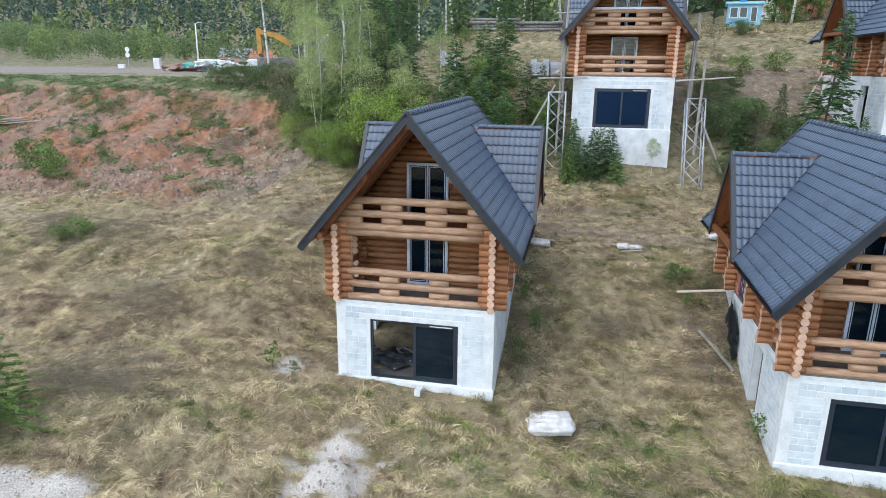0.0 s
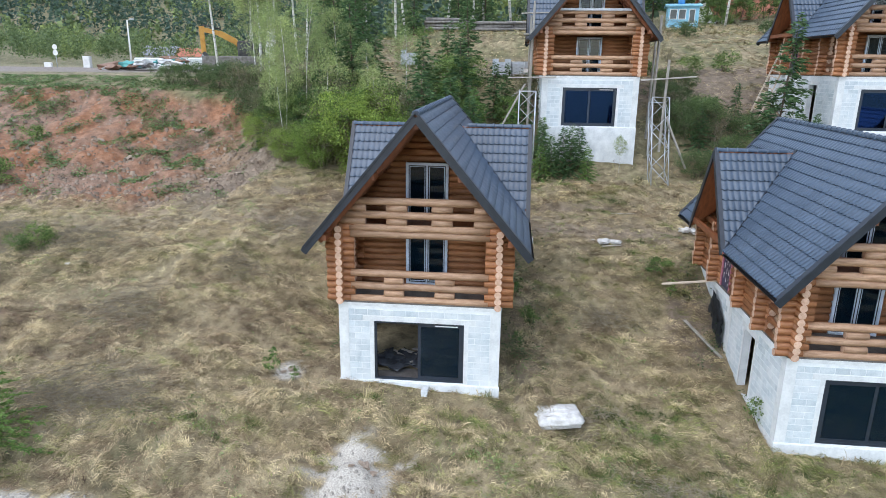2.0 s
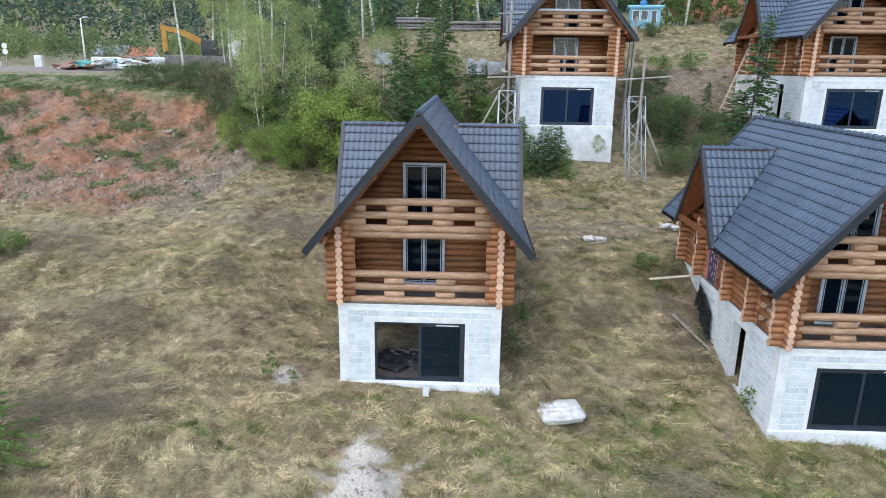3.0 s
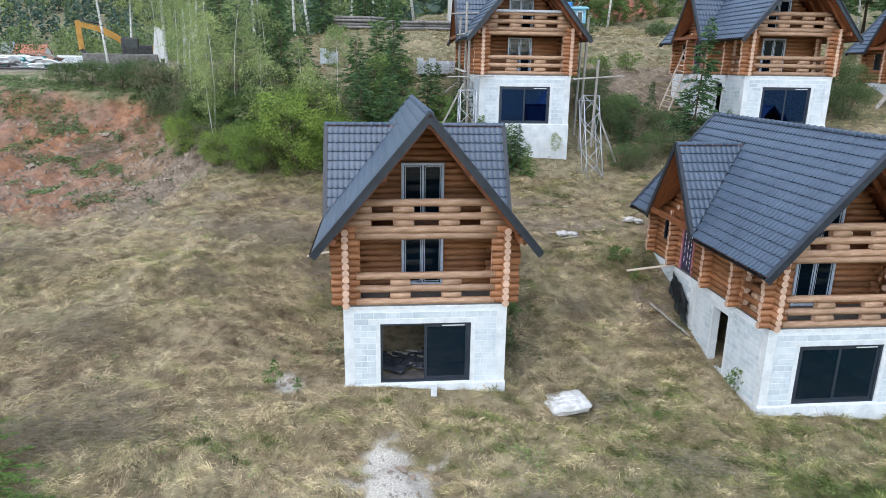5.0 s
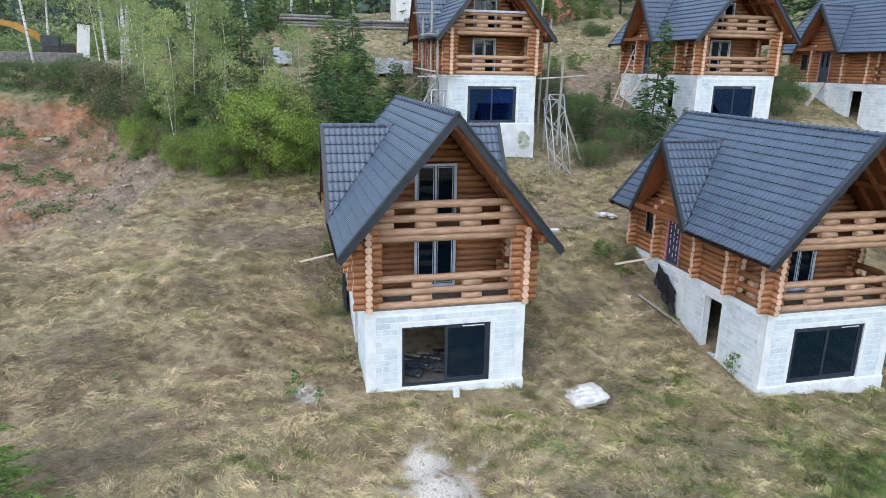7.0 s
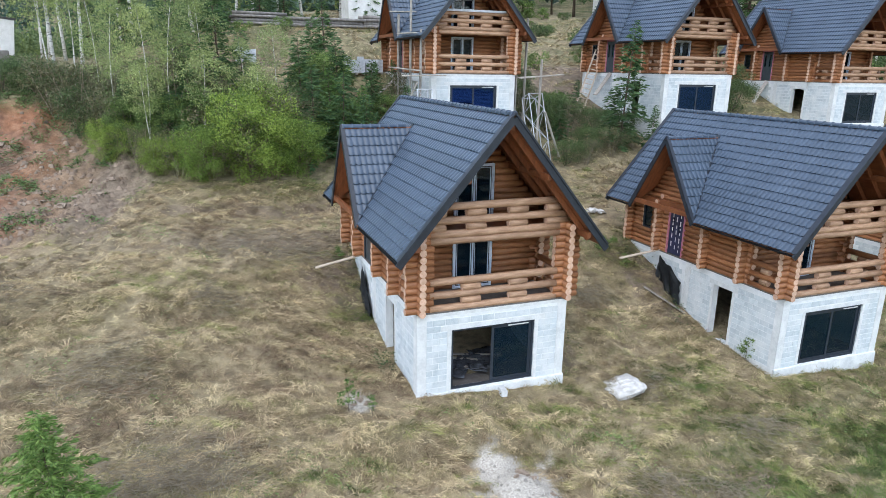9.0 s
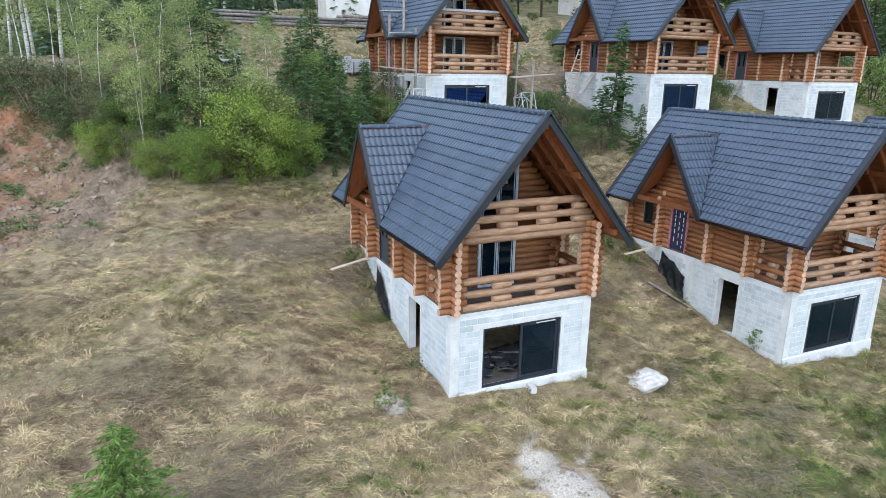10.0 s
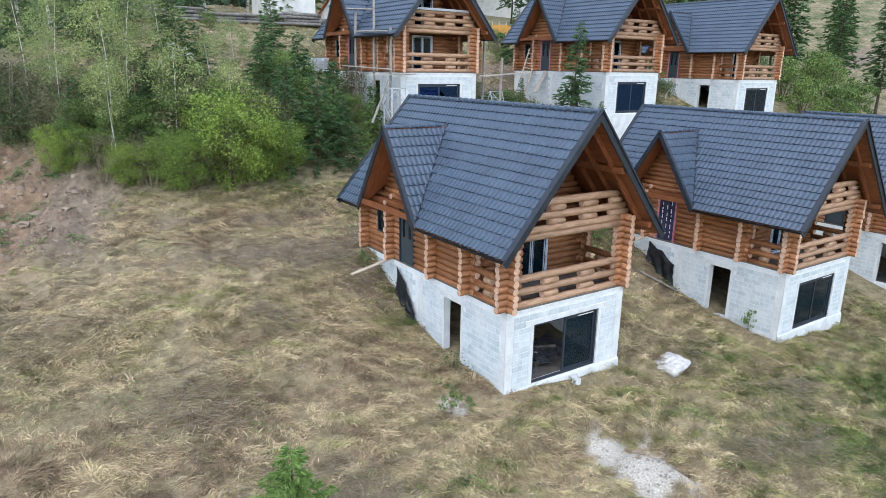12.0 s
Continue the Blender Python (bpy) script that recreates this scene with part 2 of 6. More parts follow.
def wave(x, y, s, seed):
    r = np.random.RandomState(seed)
    out = np.zeros_like(x)
    for i in range(6):
        a, p, q = r.uniform(0, math.tau), r.uniform(0, math.tau), r.uniform(0.6, 1.7)
        out += np.sin((x * math.cos(a) + y * math.sin(a)) * q * s + p) / 6
    return out


def base_height(x, y):
    x, y = np.asarray(x, float), np.asarray(y, float)
    xs = np.array([s[0] for s in STATIONS], float)
    hs = np.stack([smooth_interp(y, s[1], s[2]) for s in STATIONS])
    k = np.clip(np.searchsorted(xs, x) - 1, 0, len(xs) - 2)
    f = np.clip((x - xs[k]) / (xs[k + 1] - xs[k]), 0, 1)
    f = f * f * (3 - 2 * f)
    h = np.take_along_axis(hs, k[None], 0)[0] * (1 - f) + np.take_along_axis(hs, k[None] + 1, 0)[0] * f
    # far hills
    far = np.clip((y - 330 + 0.15 * (x + 60)) / 650, 0, 1)
    h = h + 170 * far ** 1.1 * (1 + 0.25 * wave(x, y, 0.008, 5))
    right = np.clip((x - 60) / 300, 0, 1)
    h = h - 0.75 * np.exp(-((x - 11.9) / 2.6) ** 2 - ((y - 41.0) / 2.8) ** 2)   # the pit beside the third chalet
    return h + 60 * right + np.clip((-x - 150) / 500, 0, 1) * 40


def height(x, y):
    x, y = np.asarray(x, float), np.asarray(y, float)
    h = base_height(x, y)
    rough = 0.08 * wave(x, y, 1.3, 1) + 0.05 * wave(x, y, 3.1, 2) + 0.025 * wave(x, y, 7.0, 3)
    bank = bank_mask(x, y)
    step = np.clip((y - 31.2 + 0.8 * wave(x, y, 0.6, 32)) / 0.35, 0, 1) * np.clip(1 - (y - 31.2) / 4, 0, 1) * np.clip((x + 17) / 3, 0, 1) * np.clip((6 - x) / 4, 0, 1)
    field_part = np.clip((y - 8) / 3, 0, 1) * np.clip((32 - y) / 4, 0, 1) * np.clip((18 - x) / 4, 0, 1) * outside(x, y, -0.25)
    rough = rough + field_part * (0.22 * np.clip(wave(x, y, 2.3, 14) * 2.2, -0.6, 1) * np.clip(0.5 + 1.5 * wave(x, y, 0.6, 15), 0, 1) + 0.05 * wave(x, y, 5.0, 16))
    rough = rough + 0.28 * step
    return h + rough + bank * (0.38 * wave(x, y, 1.6, 8) + 0.2 * wave(x, y, 4.5, 9) + 0.1 * wave(x, y, 9.0, 10))


def bank_mask(x, y):
    """Where the cut bank of red soil lies."""
    top = smooth_interp(x, np.array([-60.0, -28, -20, -15]), np.array([44.0, 44.5, 44.0, 38.0]))
    foot = smooth_interp(x, np.array([-60.0, -28, -21, -17, -13.5]), np.array([29.5, 29.6, 28.5, 29.2, 34.8]))
    edge = wave(x, y, 0.9, 11) * 1.6
    m = np.clip((y - foot + edge) / 2.5, 0, 1) * np.clip((top - y + edge) / 1.5, 0, 1)
    return m * np.clip((-14.2 - x + edge) / 2.0, 0, 1)


def blob(x, y, cx, cy, rx, ry, seed, soft=0.16):
    r = np.sqrt(((x - cx) / rx) ** 2 + ((y - cy) / ry) ** 2) + 0.45 * wave(x, y, 2.4, seed) + 0.35 * wave(x, y, 9.0, seed + 1)
    return np.clip((1 - r) / soft, 0, 1)


def at_ground(x, y):
    return float(height(np.array([x]), np.array([y]))[0])


def axis(*pieces):
    out = []
    for a, b, step in pieces:
        out.extend(np.arange(a, b, step))
    return np.array(out + [pieces[-1][1]])


def make_ground():
    xs = axis((-2600, -600, 250), (-600, -100, 25), (-100, -40, 4), (-40, -30, 0.4), (-30, 22, 0.2), (22, 46, 0.8), (46, 100, 5), (100, 600, 25), (600, 2600, 250))
    ys = axis((-1500, -100, 200), (-100, -10, 15), (-10, 6, 2), (6, 34, 0.2), (34, 46, 0.28), (46, 60, 0.5), (60, 130, 4), (130, 800, 20), (800, 3000, 220))
    X, Y = np.meshgrid(xs, ys)
    x, y = X.ravel(), Y.ravel()
    z = height(x, y)
    nx, ny = len(xs), len(ys)
    i = (np.arange(ny - 1)[:, None] * nx + np.arange(nx - 1)[None]).ravel()
    faces = np.stack([i, i + 1, i + nx + 1, i + nx], 1)
    me = array_mesh("ground", np.stack([x, y, z], 1), faces, [M["ground"]], True)
    gravel = np.maximum.reduce([blob(x, y, -5.75, 14.2, 1.3, 1.6, 21), blob(x, y, -13.4, 11.7, 2.4, 0.8, 23), blob(x, y, -8.95, 18.5, 0.5, 0.45, 25)])
    whole = bank_mask(x, y)
    soil = whole * np.clip((-17.0 - x + 2 * wave(x, y, 0.5, 12)) / 4, 0, 1)
    # trodden earth: the terrace track, under the eaves and by the cellar walls
    track = np.clip(1 - np.abs(y - 28.6 - 0.05 * x + wave(x, y, 0.7, 31)) / 1.7, 0, 1) * 0.75 * np.clip((14 - np.abs(x + 4)) / 6, 0.25, 1)
    ledge = np.clip(1 - np.abs(y - 31.3 + 0.8 * wave(x, y, 0.6, 32)) / 0.7, 0, 1) * np.clip((x + 17) / 3, 0, 1) * np.clip((6 - x) / 4, 0, 1) * 0.8
    earth = np.maximum.reduce([track, ledge, blob(x, y, -2.4, 12.4, 1.6, 0.7, 27) * 0.8, blob(x, y, 0.4, 13.0, 0.9, 0.7, 29) * 0.8, blob(x, y, 8.5, 46.2, 4.5, 2.2, 45) * 0.9, blob(x, y, 12.5, 40.5, 2.5, 3.0, 47) * 0.9, (whole - soil) * 0.9, blob(x, y, -7.9, 25.0, 1.2, 2.0, 33), blob(x, y, 4.9, 23.2, 1.3, 2.4, 35), blob(x, y, -1.2, 21.5, 0.8, 3.2, 37) * 0.6, np.clip((y - 44) / 1.5, 0, 1) * np.clip((49 - y) / 1.5, 0, 1) * np.clip((x + 12) / 3, 0, 1) * 0.9, blob(x, y, 9, 43, 5, 4, 39) * 0.9])
    road = np.clip((y - 58 - 0.25 * (x + 40)) / 3, 0, 1) * np.clip((92 - y) / 6, 0, 1) * np.clip((-24 - x) / 4, 0, 1)
    green = np.clip(0.2 + 0.8 * wave(x, y, 0.45, 41) + 0.7 * wave(x, y, 1.3, 42), 0, 1) * 0.6
    green = np.maximum(green, np.clip((y - 33) / 4, 0, 1) * 0.75)
    green = np.maximum(green, np.clip((x - 30) / 8, 0, 1) * np.clip((y - 25) / 6, 0, 1))
    green = np.maximum(green, np.clip((y - 110) / 20, 0, 1))
    green = np.maximum(green, np.clip((x + 5) / 6, 0, 1) * np.clip((17.5 - y) / 4, 0, 1) * 0.9)
    for name, v in (("gravel", gravel), ("soil", soil), ("earth", earth), ("road", road), ("green", green)):
        a = me.attributes.new(name, "FLOAT", "POINT")
        a.data.foreach_set("value", v.astype(np.float32))
    return tagged(new("ground", me), "sloping meadow of dry matted grass with a red cut bank", "ground", kind="structure")


def ground_mat():
    m, n, l, b = mat("meadow_and_soil", 0.95)
    big, mid, fine = noise_tex(n, l, 0.5), noise_tex(n, l, 2.6, 6), noise_tex(n, l, 22, 5, 0.7)
    straw = ramp(n, l, mid, (0.25, (0.10, 0.076, 0.046)), (0.5, (0.28, 0.222, 0.133)), (0.8, (0.45, 0.37, 0.23)))
    grass = ramp(n, l, mid, (0.3, (0.045, 0.06, 0.02)), (0.7, (0.13, 0.15, 0.055)))
    gm = n.new("ShaderNodeMath")
    gm.operation = "MULTIPLY"
    l.new(attr(n, "green"), gm.inputs[0])
    l.new(ramp(n, l, big, (0.35, (0.1, 0.1, 0.1)), (0.65, (1, 1, 1))), gm.inputs[1])
    c = mix(n, l, gm.outputs[0], straw, grass)
    c = mix(n, l, attr(n, "earth"), c, ramp(n, l, mid, (0.3, (0.12, 0.09, 0.068)), (0.7, (0.28, 0.215, 0.16))))
    red = ramp(n, l, mid, (0.25, (0.13, 0.057, 0.03)), (0.5, (0.275, 0.126, 0.064)), (0.78, (0.41, 0.23, 0.142)))
    pale = ramp(n, l, mid, (0.25, (0.15, 0.09, 0.062)), (0.7, (0.31, 0.20, 0.14)))
    red = mix(n, l, ramp(n, l, noise_tex(n, l, 0.35, 3), (0.42, (0, 0, 0)), (0.64, (1, 1, 1))), red, pale)
    c = mix(n, l, attr(n, "soil"), c, red)
    c = mix(n, l, attr(n, "gravel"), c, ramp(n, l, fine, (0.3, (0.36, 0.325, 0.275)), (0.7, (0.64, 0.595, 0.52))))
    c = mix(n, l, attr(n, "road"), c, ramp(n, l, mid, (0.3, (0.17, 0.14, 0.12)), (0.7, (0.27, 0.23, 0.20))))
    c = mix(n, l, 0.7, c, ramp(n, l, fine, (0.25, (0.25, 0.25, 0.25)), (0.75, (0.75, 0.75, 0.75))), "OVERLAY")
    l.new(c, b.inputs["Base Color"])
    bump(n, l, b, fine, 0.8, 0.06)
    return m


M["ground"] = ground_mat()
ground = make_ground()

# ---- the chalets ----
PITCH, RAD = 0.205, 0.108          # log spacing and radius
RIDGE, EAVE_X, EAVE_Z = 5.78, 3.25, 1.92
RUN = (RIDGE - EAVE_Z) / EAVE_X    # roof slope
Y0, Y1 = -0.72, 9.6                # roof ends
DY, DHALF, DTOP, DX = 5.9, 1.95, 4.93, 3.32   # cross gable: middle, half width, ridge height, end
DIN = (RIDGE - DTOP) / RUN
CROSS = (0.1, 1.95, 3.9, 6.7, 8.7)  # cross walls
SIDE = 2.4


def log_mesh(name, a, b, material, rng, r=RAD, plane=1.0):
    bm = bmesh.new()
    a, b = Vector(a), Vector(b)
    k = max(2, int((b - a).length / 0.7) + 1)
    pts = [a.lerp(b, i / (k - 1)) for i in range(k)]
    pts = [p + Vector((rng.uniform(-1, 1), rng.uniform(-1, 1), rng.uniform(-1, 1))) * 0.006 for p in pts]
    add_tube(bm, pts, [r * rng.uniform(0.97, 1.03) for _ in pts], 10, True, 0, 1)
    return finish(bm, (material, M["log_end"]), name)


def lev(k):
    return PITCH * (k + 0.5)


def logs(house, rng):
    def log(a, b, material=M["log"], name="log", r=RAD):
        part(name, log_mesh(name, a, b, material, rng, r), None, house)

    for s in (-1, 1):
        x = s * SIDE
        for k in range(12):
            z = lev(k)
            end = rng.uniform(-0.02, 0.02)
            # balcony part of the side wall: rails and openings
            if k in (0, 2, 4, 10, 11):
                log((x, -0.24 + end, z), (x, 1.7, z))
            else:
                log((x, -0.24 + end, z), (x, 0.42, z))
                log((x, 1.6, z), (x, 1.75, z))
                if k in (1, 3):
                    log((x, 0.85, z), (x, 1.2, z), M["rail"], "spacer_log")
            # wall behind, with the entrance on one side and windows
            cuts = []
            if s < 0 and k < 10:
                cuts = [(5.25, 6.25)]
            if 4 <= k < 9:
                cuts = cuts + [(7.35, 7.95)]
                if s > 0:
                    cuts = [(4.9, 5.9)] + cuts
            y = 1.7
            for c0, c1 in cuts:
                log((x, y, z), (x, c0, z))
                y = c1
            log((x, y, z), (x, 9.0 + end, z))
            # ends of the cross walls
            for y in CROSS:
                e = rng.uniform(-0.025, 0.025)
                zz = z + PITCH * 0.12
                inner = 1.98 if y == CROSS[0] else 2.1
                log((s * ((2.84 if k < 11 else 2.56) + e), y, zz), (s * inner, y, zz))
    # front: rails, beams and upper balcony
    yf = CROSS[0]
    for k in (0, 2, 4, 10, 11):
        log((-2.1, yf, lev(k) + 0.02), (2.1, yf, lev(k) + 0.02), M["rail"], "rail_log", RAD * 1.06)
    for k in (1, 3):
        for c in (-0.78, 0.78):
            log((c - 0.3, yf, lev(k)), (c + 0.3, yf, lev(k)), M["rail"], "spacer_log")
    for k, w in ((13, 2.28), (15, 1.98)):
        log((-w, yf, lev(k)), (w, yf, lev(k)), M["rail"], "rail_log", RAD * 1.06)
    for k, w in ((12, 2.42), (14, 2.1)):
        for s in (-1, 1):
            log((s * w, yf, lev(k)), (s * 1.62, yf, lev(k)), M["rail"], "stub_log")
            log((s * 0.68 - 0.31, yf, lev(k)), (s * 0.68 + 0.31, yf, lev(k)), M["rail"], "spacer_log")
    # recessed front wall of both storeys and the rear wall
    for y, holes in ((CROSS[1], True), (CROSS[4], False)):
        for k in range(26):
            z = lev(k) + PITCH * 0.12
            w = min(2.35, (RIDGE - 0.28 - z) / RUN)
            if w < 0.15:
                continue
            if holes and (k < 10 or 10 < k < 20):
                log((-w, y, z), (-0.68, y, z))
                if w > 0.75:
                    log((0.68, y, z), (w, y, z))
            else:
                log((-w, y, z), (w, y, z))
    # gable logs under the cross gables
    for s in (-1, 1):
        for k in range(12, 23):
            z = lev(k)
            w = min(1.9, (DTOP - 0.1 - z) * DHALF / (DTOP - EAVE_Z))
            if w > 0.15:
                log((s * SIDE, DY - w, z), (s * SIDE, DY + w, z))


def cellar(house, rng):
    D = 8.95
    parts = bmesh.new()
    t = 0.25
    low = -4.6
    # cores, 1 cm behind the blocks
    g = 0.007
    wx0, wx1, wz0, wz1 = -1.4, 1.4, -2.56, -0.58
    dy0, dy1, dz0, dz1 = 2.3, 3.25, -2.55, -0.45
    for b in ((-2.5 + g, wx0, g, t, low, 0), (wx1, 2.5 - g, g, t, low, 0), (wx0, wx1, g, t, wz1, 0), (wx0, wx1, g, t, low, wz0)):
        add_box(parts, *b)
    for b in ((g - 2.5, -2.5 + t, t, dy0, low, 0), (g - 2.5, -2.5 + t, dy1, D, low, 0), (g - 2.5, -2.5 + t, dy0, dy1, dz1, 0), (g - 2.5, -2.5 + t, dy0, dy1, low, dz0)):
        add_box(parts, *b)
    add_box(parts, 2.5 - t, 2.5 - g, t, D, low, 0)
    add_box(parts, -2.5 + t, 2.5 - t, D - t, D, low, 0)
    part("cellar_wall", parts, M["mortar"], house)
    part("cellar_floor", box(-2.24, 2.24, 0.26, D - 0.26, -2.75, -2.62), M["slab"], house)
    part("ceiling_slab", box(-2.5, 2.5, 0.0, D, 0.002, 0.05), M["slab"], house)
    # corner columns, plinth, lintels
    for x0, x1, y0, y1 in ((-2.504, -2.2, -0.004, 0.02), (2.2, 2.504, -0.004, 0.02), (-2.504, -2.48, 0.0, 0.3), (2.48, 2.504, 0.0, 0.3), (-2.504, -2.48, 4.6, 4.9), (-2.504, -2.48, 8.6, 8.9)):
        part("corner_column", box(x0, x1, y0, y1, -2.6, -0.002), M["concrete"], house)
    # the strip footing, poured a little proud and uneven
    foot = bmesh.new()
    xs = np.linspace(-2.53, 2.53, 36)
    rows = []
    for x in xs:
        d = 0.035 + 0.02 * noise.noise(Vector((x * 2.3, 0, 4))) + 0.012 * noise.noise(Vector((x * 7, 0, 9)))
        top = -2.585 + 0.018 * noise.noise(Vector((x * 3.1, 5, 2)))
        rows.append([foot.verts.new(p) for p in ((x, 0.02, top), (x, -d, top), (x, -d - 0.02, top - 0.03), (x, -d - 0.03 - 0.03 * abs(noise.noise(Vector((x * 4, 1, 1)))), -2.95), (x, -d - 0.05, low))])
    for p, q in zip(rows, rows[1:]):
        for i in range(4):
            foot.faces.new((p[i], p[i + 1], q[i + 1], q[i]))
    part("plinth", foot, M["concrete"], house)
    for x0, x1 in ((wx0 - 0.13, wx0), (wx1, wx1 + 0.13)):
        part("jamb_render", box(x0, x1, -0.003, 0.02, wz0, wz1), M["concrete"], house)
    for y0, y1 in ((dy0 - 0.12, dy0), (dy1, dy1 + 0.12)):
        part("jamb_render", box(-2.503, -2.48, y0, y1, -2.6, dz1), M["concrete"], house)
    part("plinth", box(-2.508, -2.48, 0.02, D, low, -2.6), M["concrete"], house)
    part("plinth", box(2.48, 2.508, 0.02, D, low, -2.6), M["concrete"], house)
    part("lintel", box(-1.75, 1.75, -0.003, 0.02, wz1, wz1 + 0.16), M["concrete"], house)
    part("lintel", box(-2.503, -2.48, dy0 - 0.25, dy1 + 0.25, dz1, dz1 + 0.18), M["concrete"], house)
    part("ring_beam", box(-2.51, 2.51, -0.008, 0.02, -0.1, -0.001), M["concrete"], house)
    # blocks: 0.4 x 0.2
    shared = {}

    def block(u0, u1, z0, z1, side):
        w = round(u1 - u0, 3)
        if w < 0.05:
            return
        key = (side, w)
        if key not in shared:
            j = 0.009
            b = box(j, w - j, 0, 0.02, j, 0.2 - j, 0.004) if side == "front" else box(0, 0.02, j, w - j, j, 0.2 - j, 0.004)
            shared[key] = finish(b, M["block"], "block")
        ob = part("block", shared[key], None, house)
        d = rng.uniform(-0.002, 0.003)
        ob.location = (u0, d, z0) if side == "front" else (-2.5 + d, u0, z0)

    def row(u_from, u_to, k, holes, side):
        z0, z1 = -2.6 + 0.2 * k, -2.4 + 0.2 * k
        spans = [(u_from, u_to)]
        for a, b, ha, hb in holes:
            if z1 > ha + 0.05 and z0 < hb - 0.05:
                spans = [p for q in spans for p in ((q[0], min(q[1], a)), (max(q[0], b), q[1])) if p[1] > p[0]]
        for a, b in spans:
            u = a
            first = 0.2 if k % 2 else 0.4
            while u < b - 0.02:
                e = min(b, u + first)
                if b - e < 0.09:
                    e = b
                block(u, e, z0, z1, side)
                u, first = e, 0.4

    for k in range(12):
        row(-2.2, 2.2, k, [(wx0 - 0.13, wx1 + 0.13, wz0, wz1 + 0.14), (-1.75, 1.75, wz1, wz1 + 0.16)], "front")
        row(0.3, 4.6, k, [(dy0 - 0.12, dy1 + 0.12, dz0 - 0.1, dz1), (dy0 - 0.25, dy1 + 0.25, dz1, dz1 + 0.18)], "side")
    rest = bmesh.new()
    for k in range(12):
        for i in range(22):
            o = 0.3 + 0.4 * i + (0.2 if k % 2 else 0)
            add_box(rest, 2.48, 2.5, o + 0.006, min(o + 0.394, 8.9), -2.594 + 0.2 * k, -2.406 + 0.2 * k)
            if 4.9 < o < 8.2:
                add_box(rest, -2.5, -2.48, o + 0.006, o + 0.394, -2.594 + 0.2 * k, -2.406 + 0.2 * k)
    tagged(part("block_infill", rest, M["block_rest"], house), kind="stuff")
    # the wide sliding window
    win = part("sliding_window", frame_bm(wx0, wx1, wz0, wz1, 0.07, 0.04, 0.12), M["frame"], house, "wide anthracite two-leaf sliding window")
    for a, b, y in ((wx0 + 0.07, 0.04, 0.055), (-0.04, wx1 - 0.07, 0.085)):
        part("sash", frame_bm(a, b, wz0 + 0.07, wz1 - 0.07, 0.085, y, y + 0.04), M["frame"], win)
        part("pane", box(a + 0.08, b - 0.08, y + 0.015, y + 0.02, wz0 + 0.15, wz1 - 0.15), M["glass"], win).visible_shadow = False
    for x in (-1.3, 0.02, 1.2):
        part("foam_pad", box(x - 0.06, x + 0.06, -0.02, 0.05, wz0 - 0.06, wz0 + 0.004), M["foam"], win)
    part("foam_strip", box(0.5, 1.2, 0.035, 0.045, wz1 - 0.11, wz1 - 0.08), M["foam"], win)
    # doorway reveal is left open: the cellar is dark behind it


def frame_bm(x0, x1, z0, z1, w, y0, y1):
    """A rectangular frame in the plane of x and z."""
    bm = bmesh.new()
    for b in ((x0, x1, y0, y1, z0, z0 + w), (x0, x1, y0, y1, z1 - w, z1), (x0, x0 + w, y0, y1, z0 + w, z1 - w), (x1 - w, x1, y0, y1, z0 + w, z1 - w)):
        add_box(bm, *b)
    return bm


def balcony_door(house, z0, z1):
    y = CROSS[1] - 0.1
    d = part("balcony_door", frame_bm(-0.68, 0.68, z0, z1, 0.06, y - 0.05, y + 0.06), M["film"], house, "glazed double balcony door with pale film on the frame")
    for a, b in ((-0.62, 0.0), (0.0, 0.62)):
        part("sash", frame_bm(a + 0.005, b - 0.005, z0 + 0.06, z1 - 0.06, 0.075, y - 0.03, y + 0.03), M["film"], d)
        part("sash_bead", frame_bm(a + 0.03, b - 0.03, z0 + 0.085, z1 - 0.085, 0.03, y - 0.036, y - 0.029), M["frame"], d)
        part("pane", box(a + 0.08, b - 0.08, y - 0.004, y + 0.004, z0 + 0.135, z1 - 0.135), M["glass"], d).visible_shadow = False


def side_openings(house):
    # entrance door at one side
    x = -SIDE - 0.02
    d = part("entrance_door", box(x - 0.03, x + 0.03, 5.32, 6.18, 0.06, 2.0, 0.006), M["door"], house, "dark grey-green entrance door with narrow panes")
    for yy in (5.5, 5.9):
        part("door_pane", box(x - 0.038, x - 0.031, yy, yy + 0.14, 1.0, 1.8), M["glass"], d)
    f = bmesh.new()
    for b in ((5.22, 5.33, 0.03, 2.1), (6.17, 6.28, 0.03, 2.1), (5.33, 6.17, 2.0, 2.1)):
        add_box(f, x - 0.07, x + 0.07, b[0], b[1], b[2], b[3])
    part("door_frame", f, M["frame"], d)
    for s in (-1, 1):
        for y0, y1 in ((7.35, 7.95),) + (((4.9, 5.9),) if s > 0 else ()):
            w = bmesh.new()
            xs = (s * SIDE - 0.06, s * SIDE + 0.06)
            for b in ((y0, y1, 0.82, 0.88), (y0, y1, 1.78, 1.84), (y0, y0 + 0.06, 0.88, 1.78), (y1 - 0.06, y1, 0.88, 1.78)):
                add_box(w, *xs, *b)
            q = part("side_window", w, M["frame"], house)
            part("pane", box(s * SIDE - 0.01, s * SIDE + 0.01, y0 + 0.06, y1 - 0.06, 0.88, 1.78), M["glass"], q)


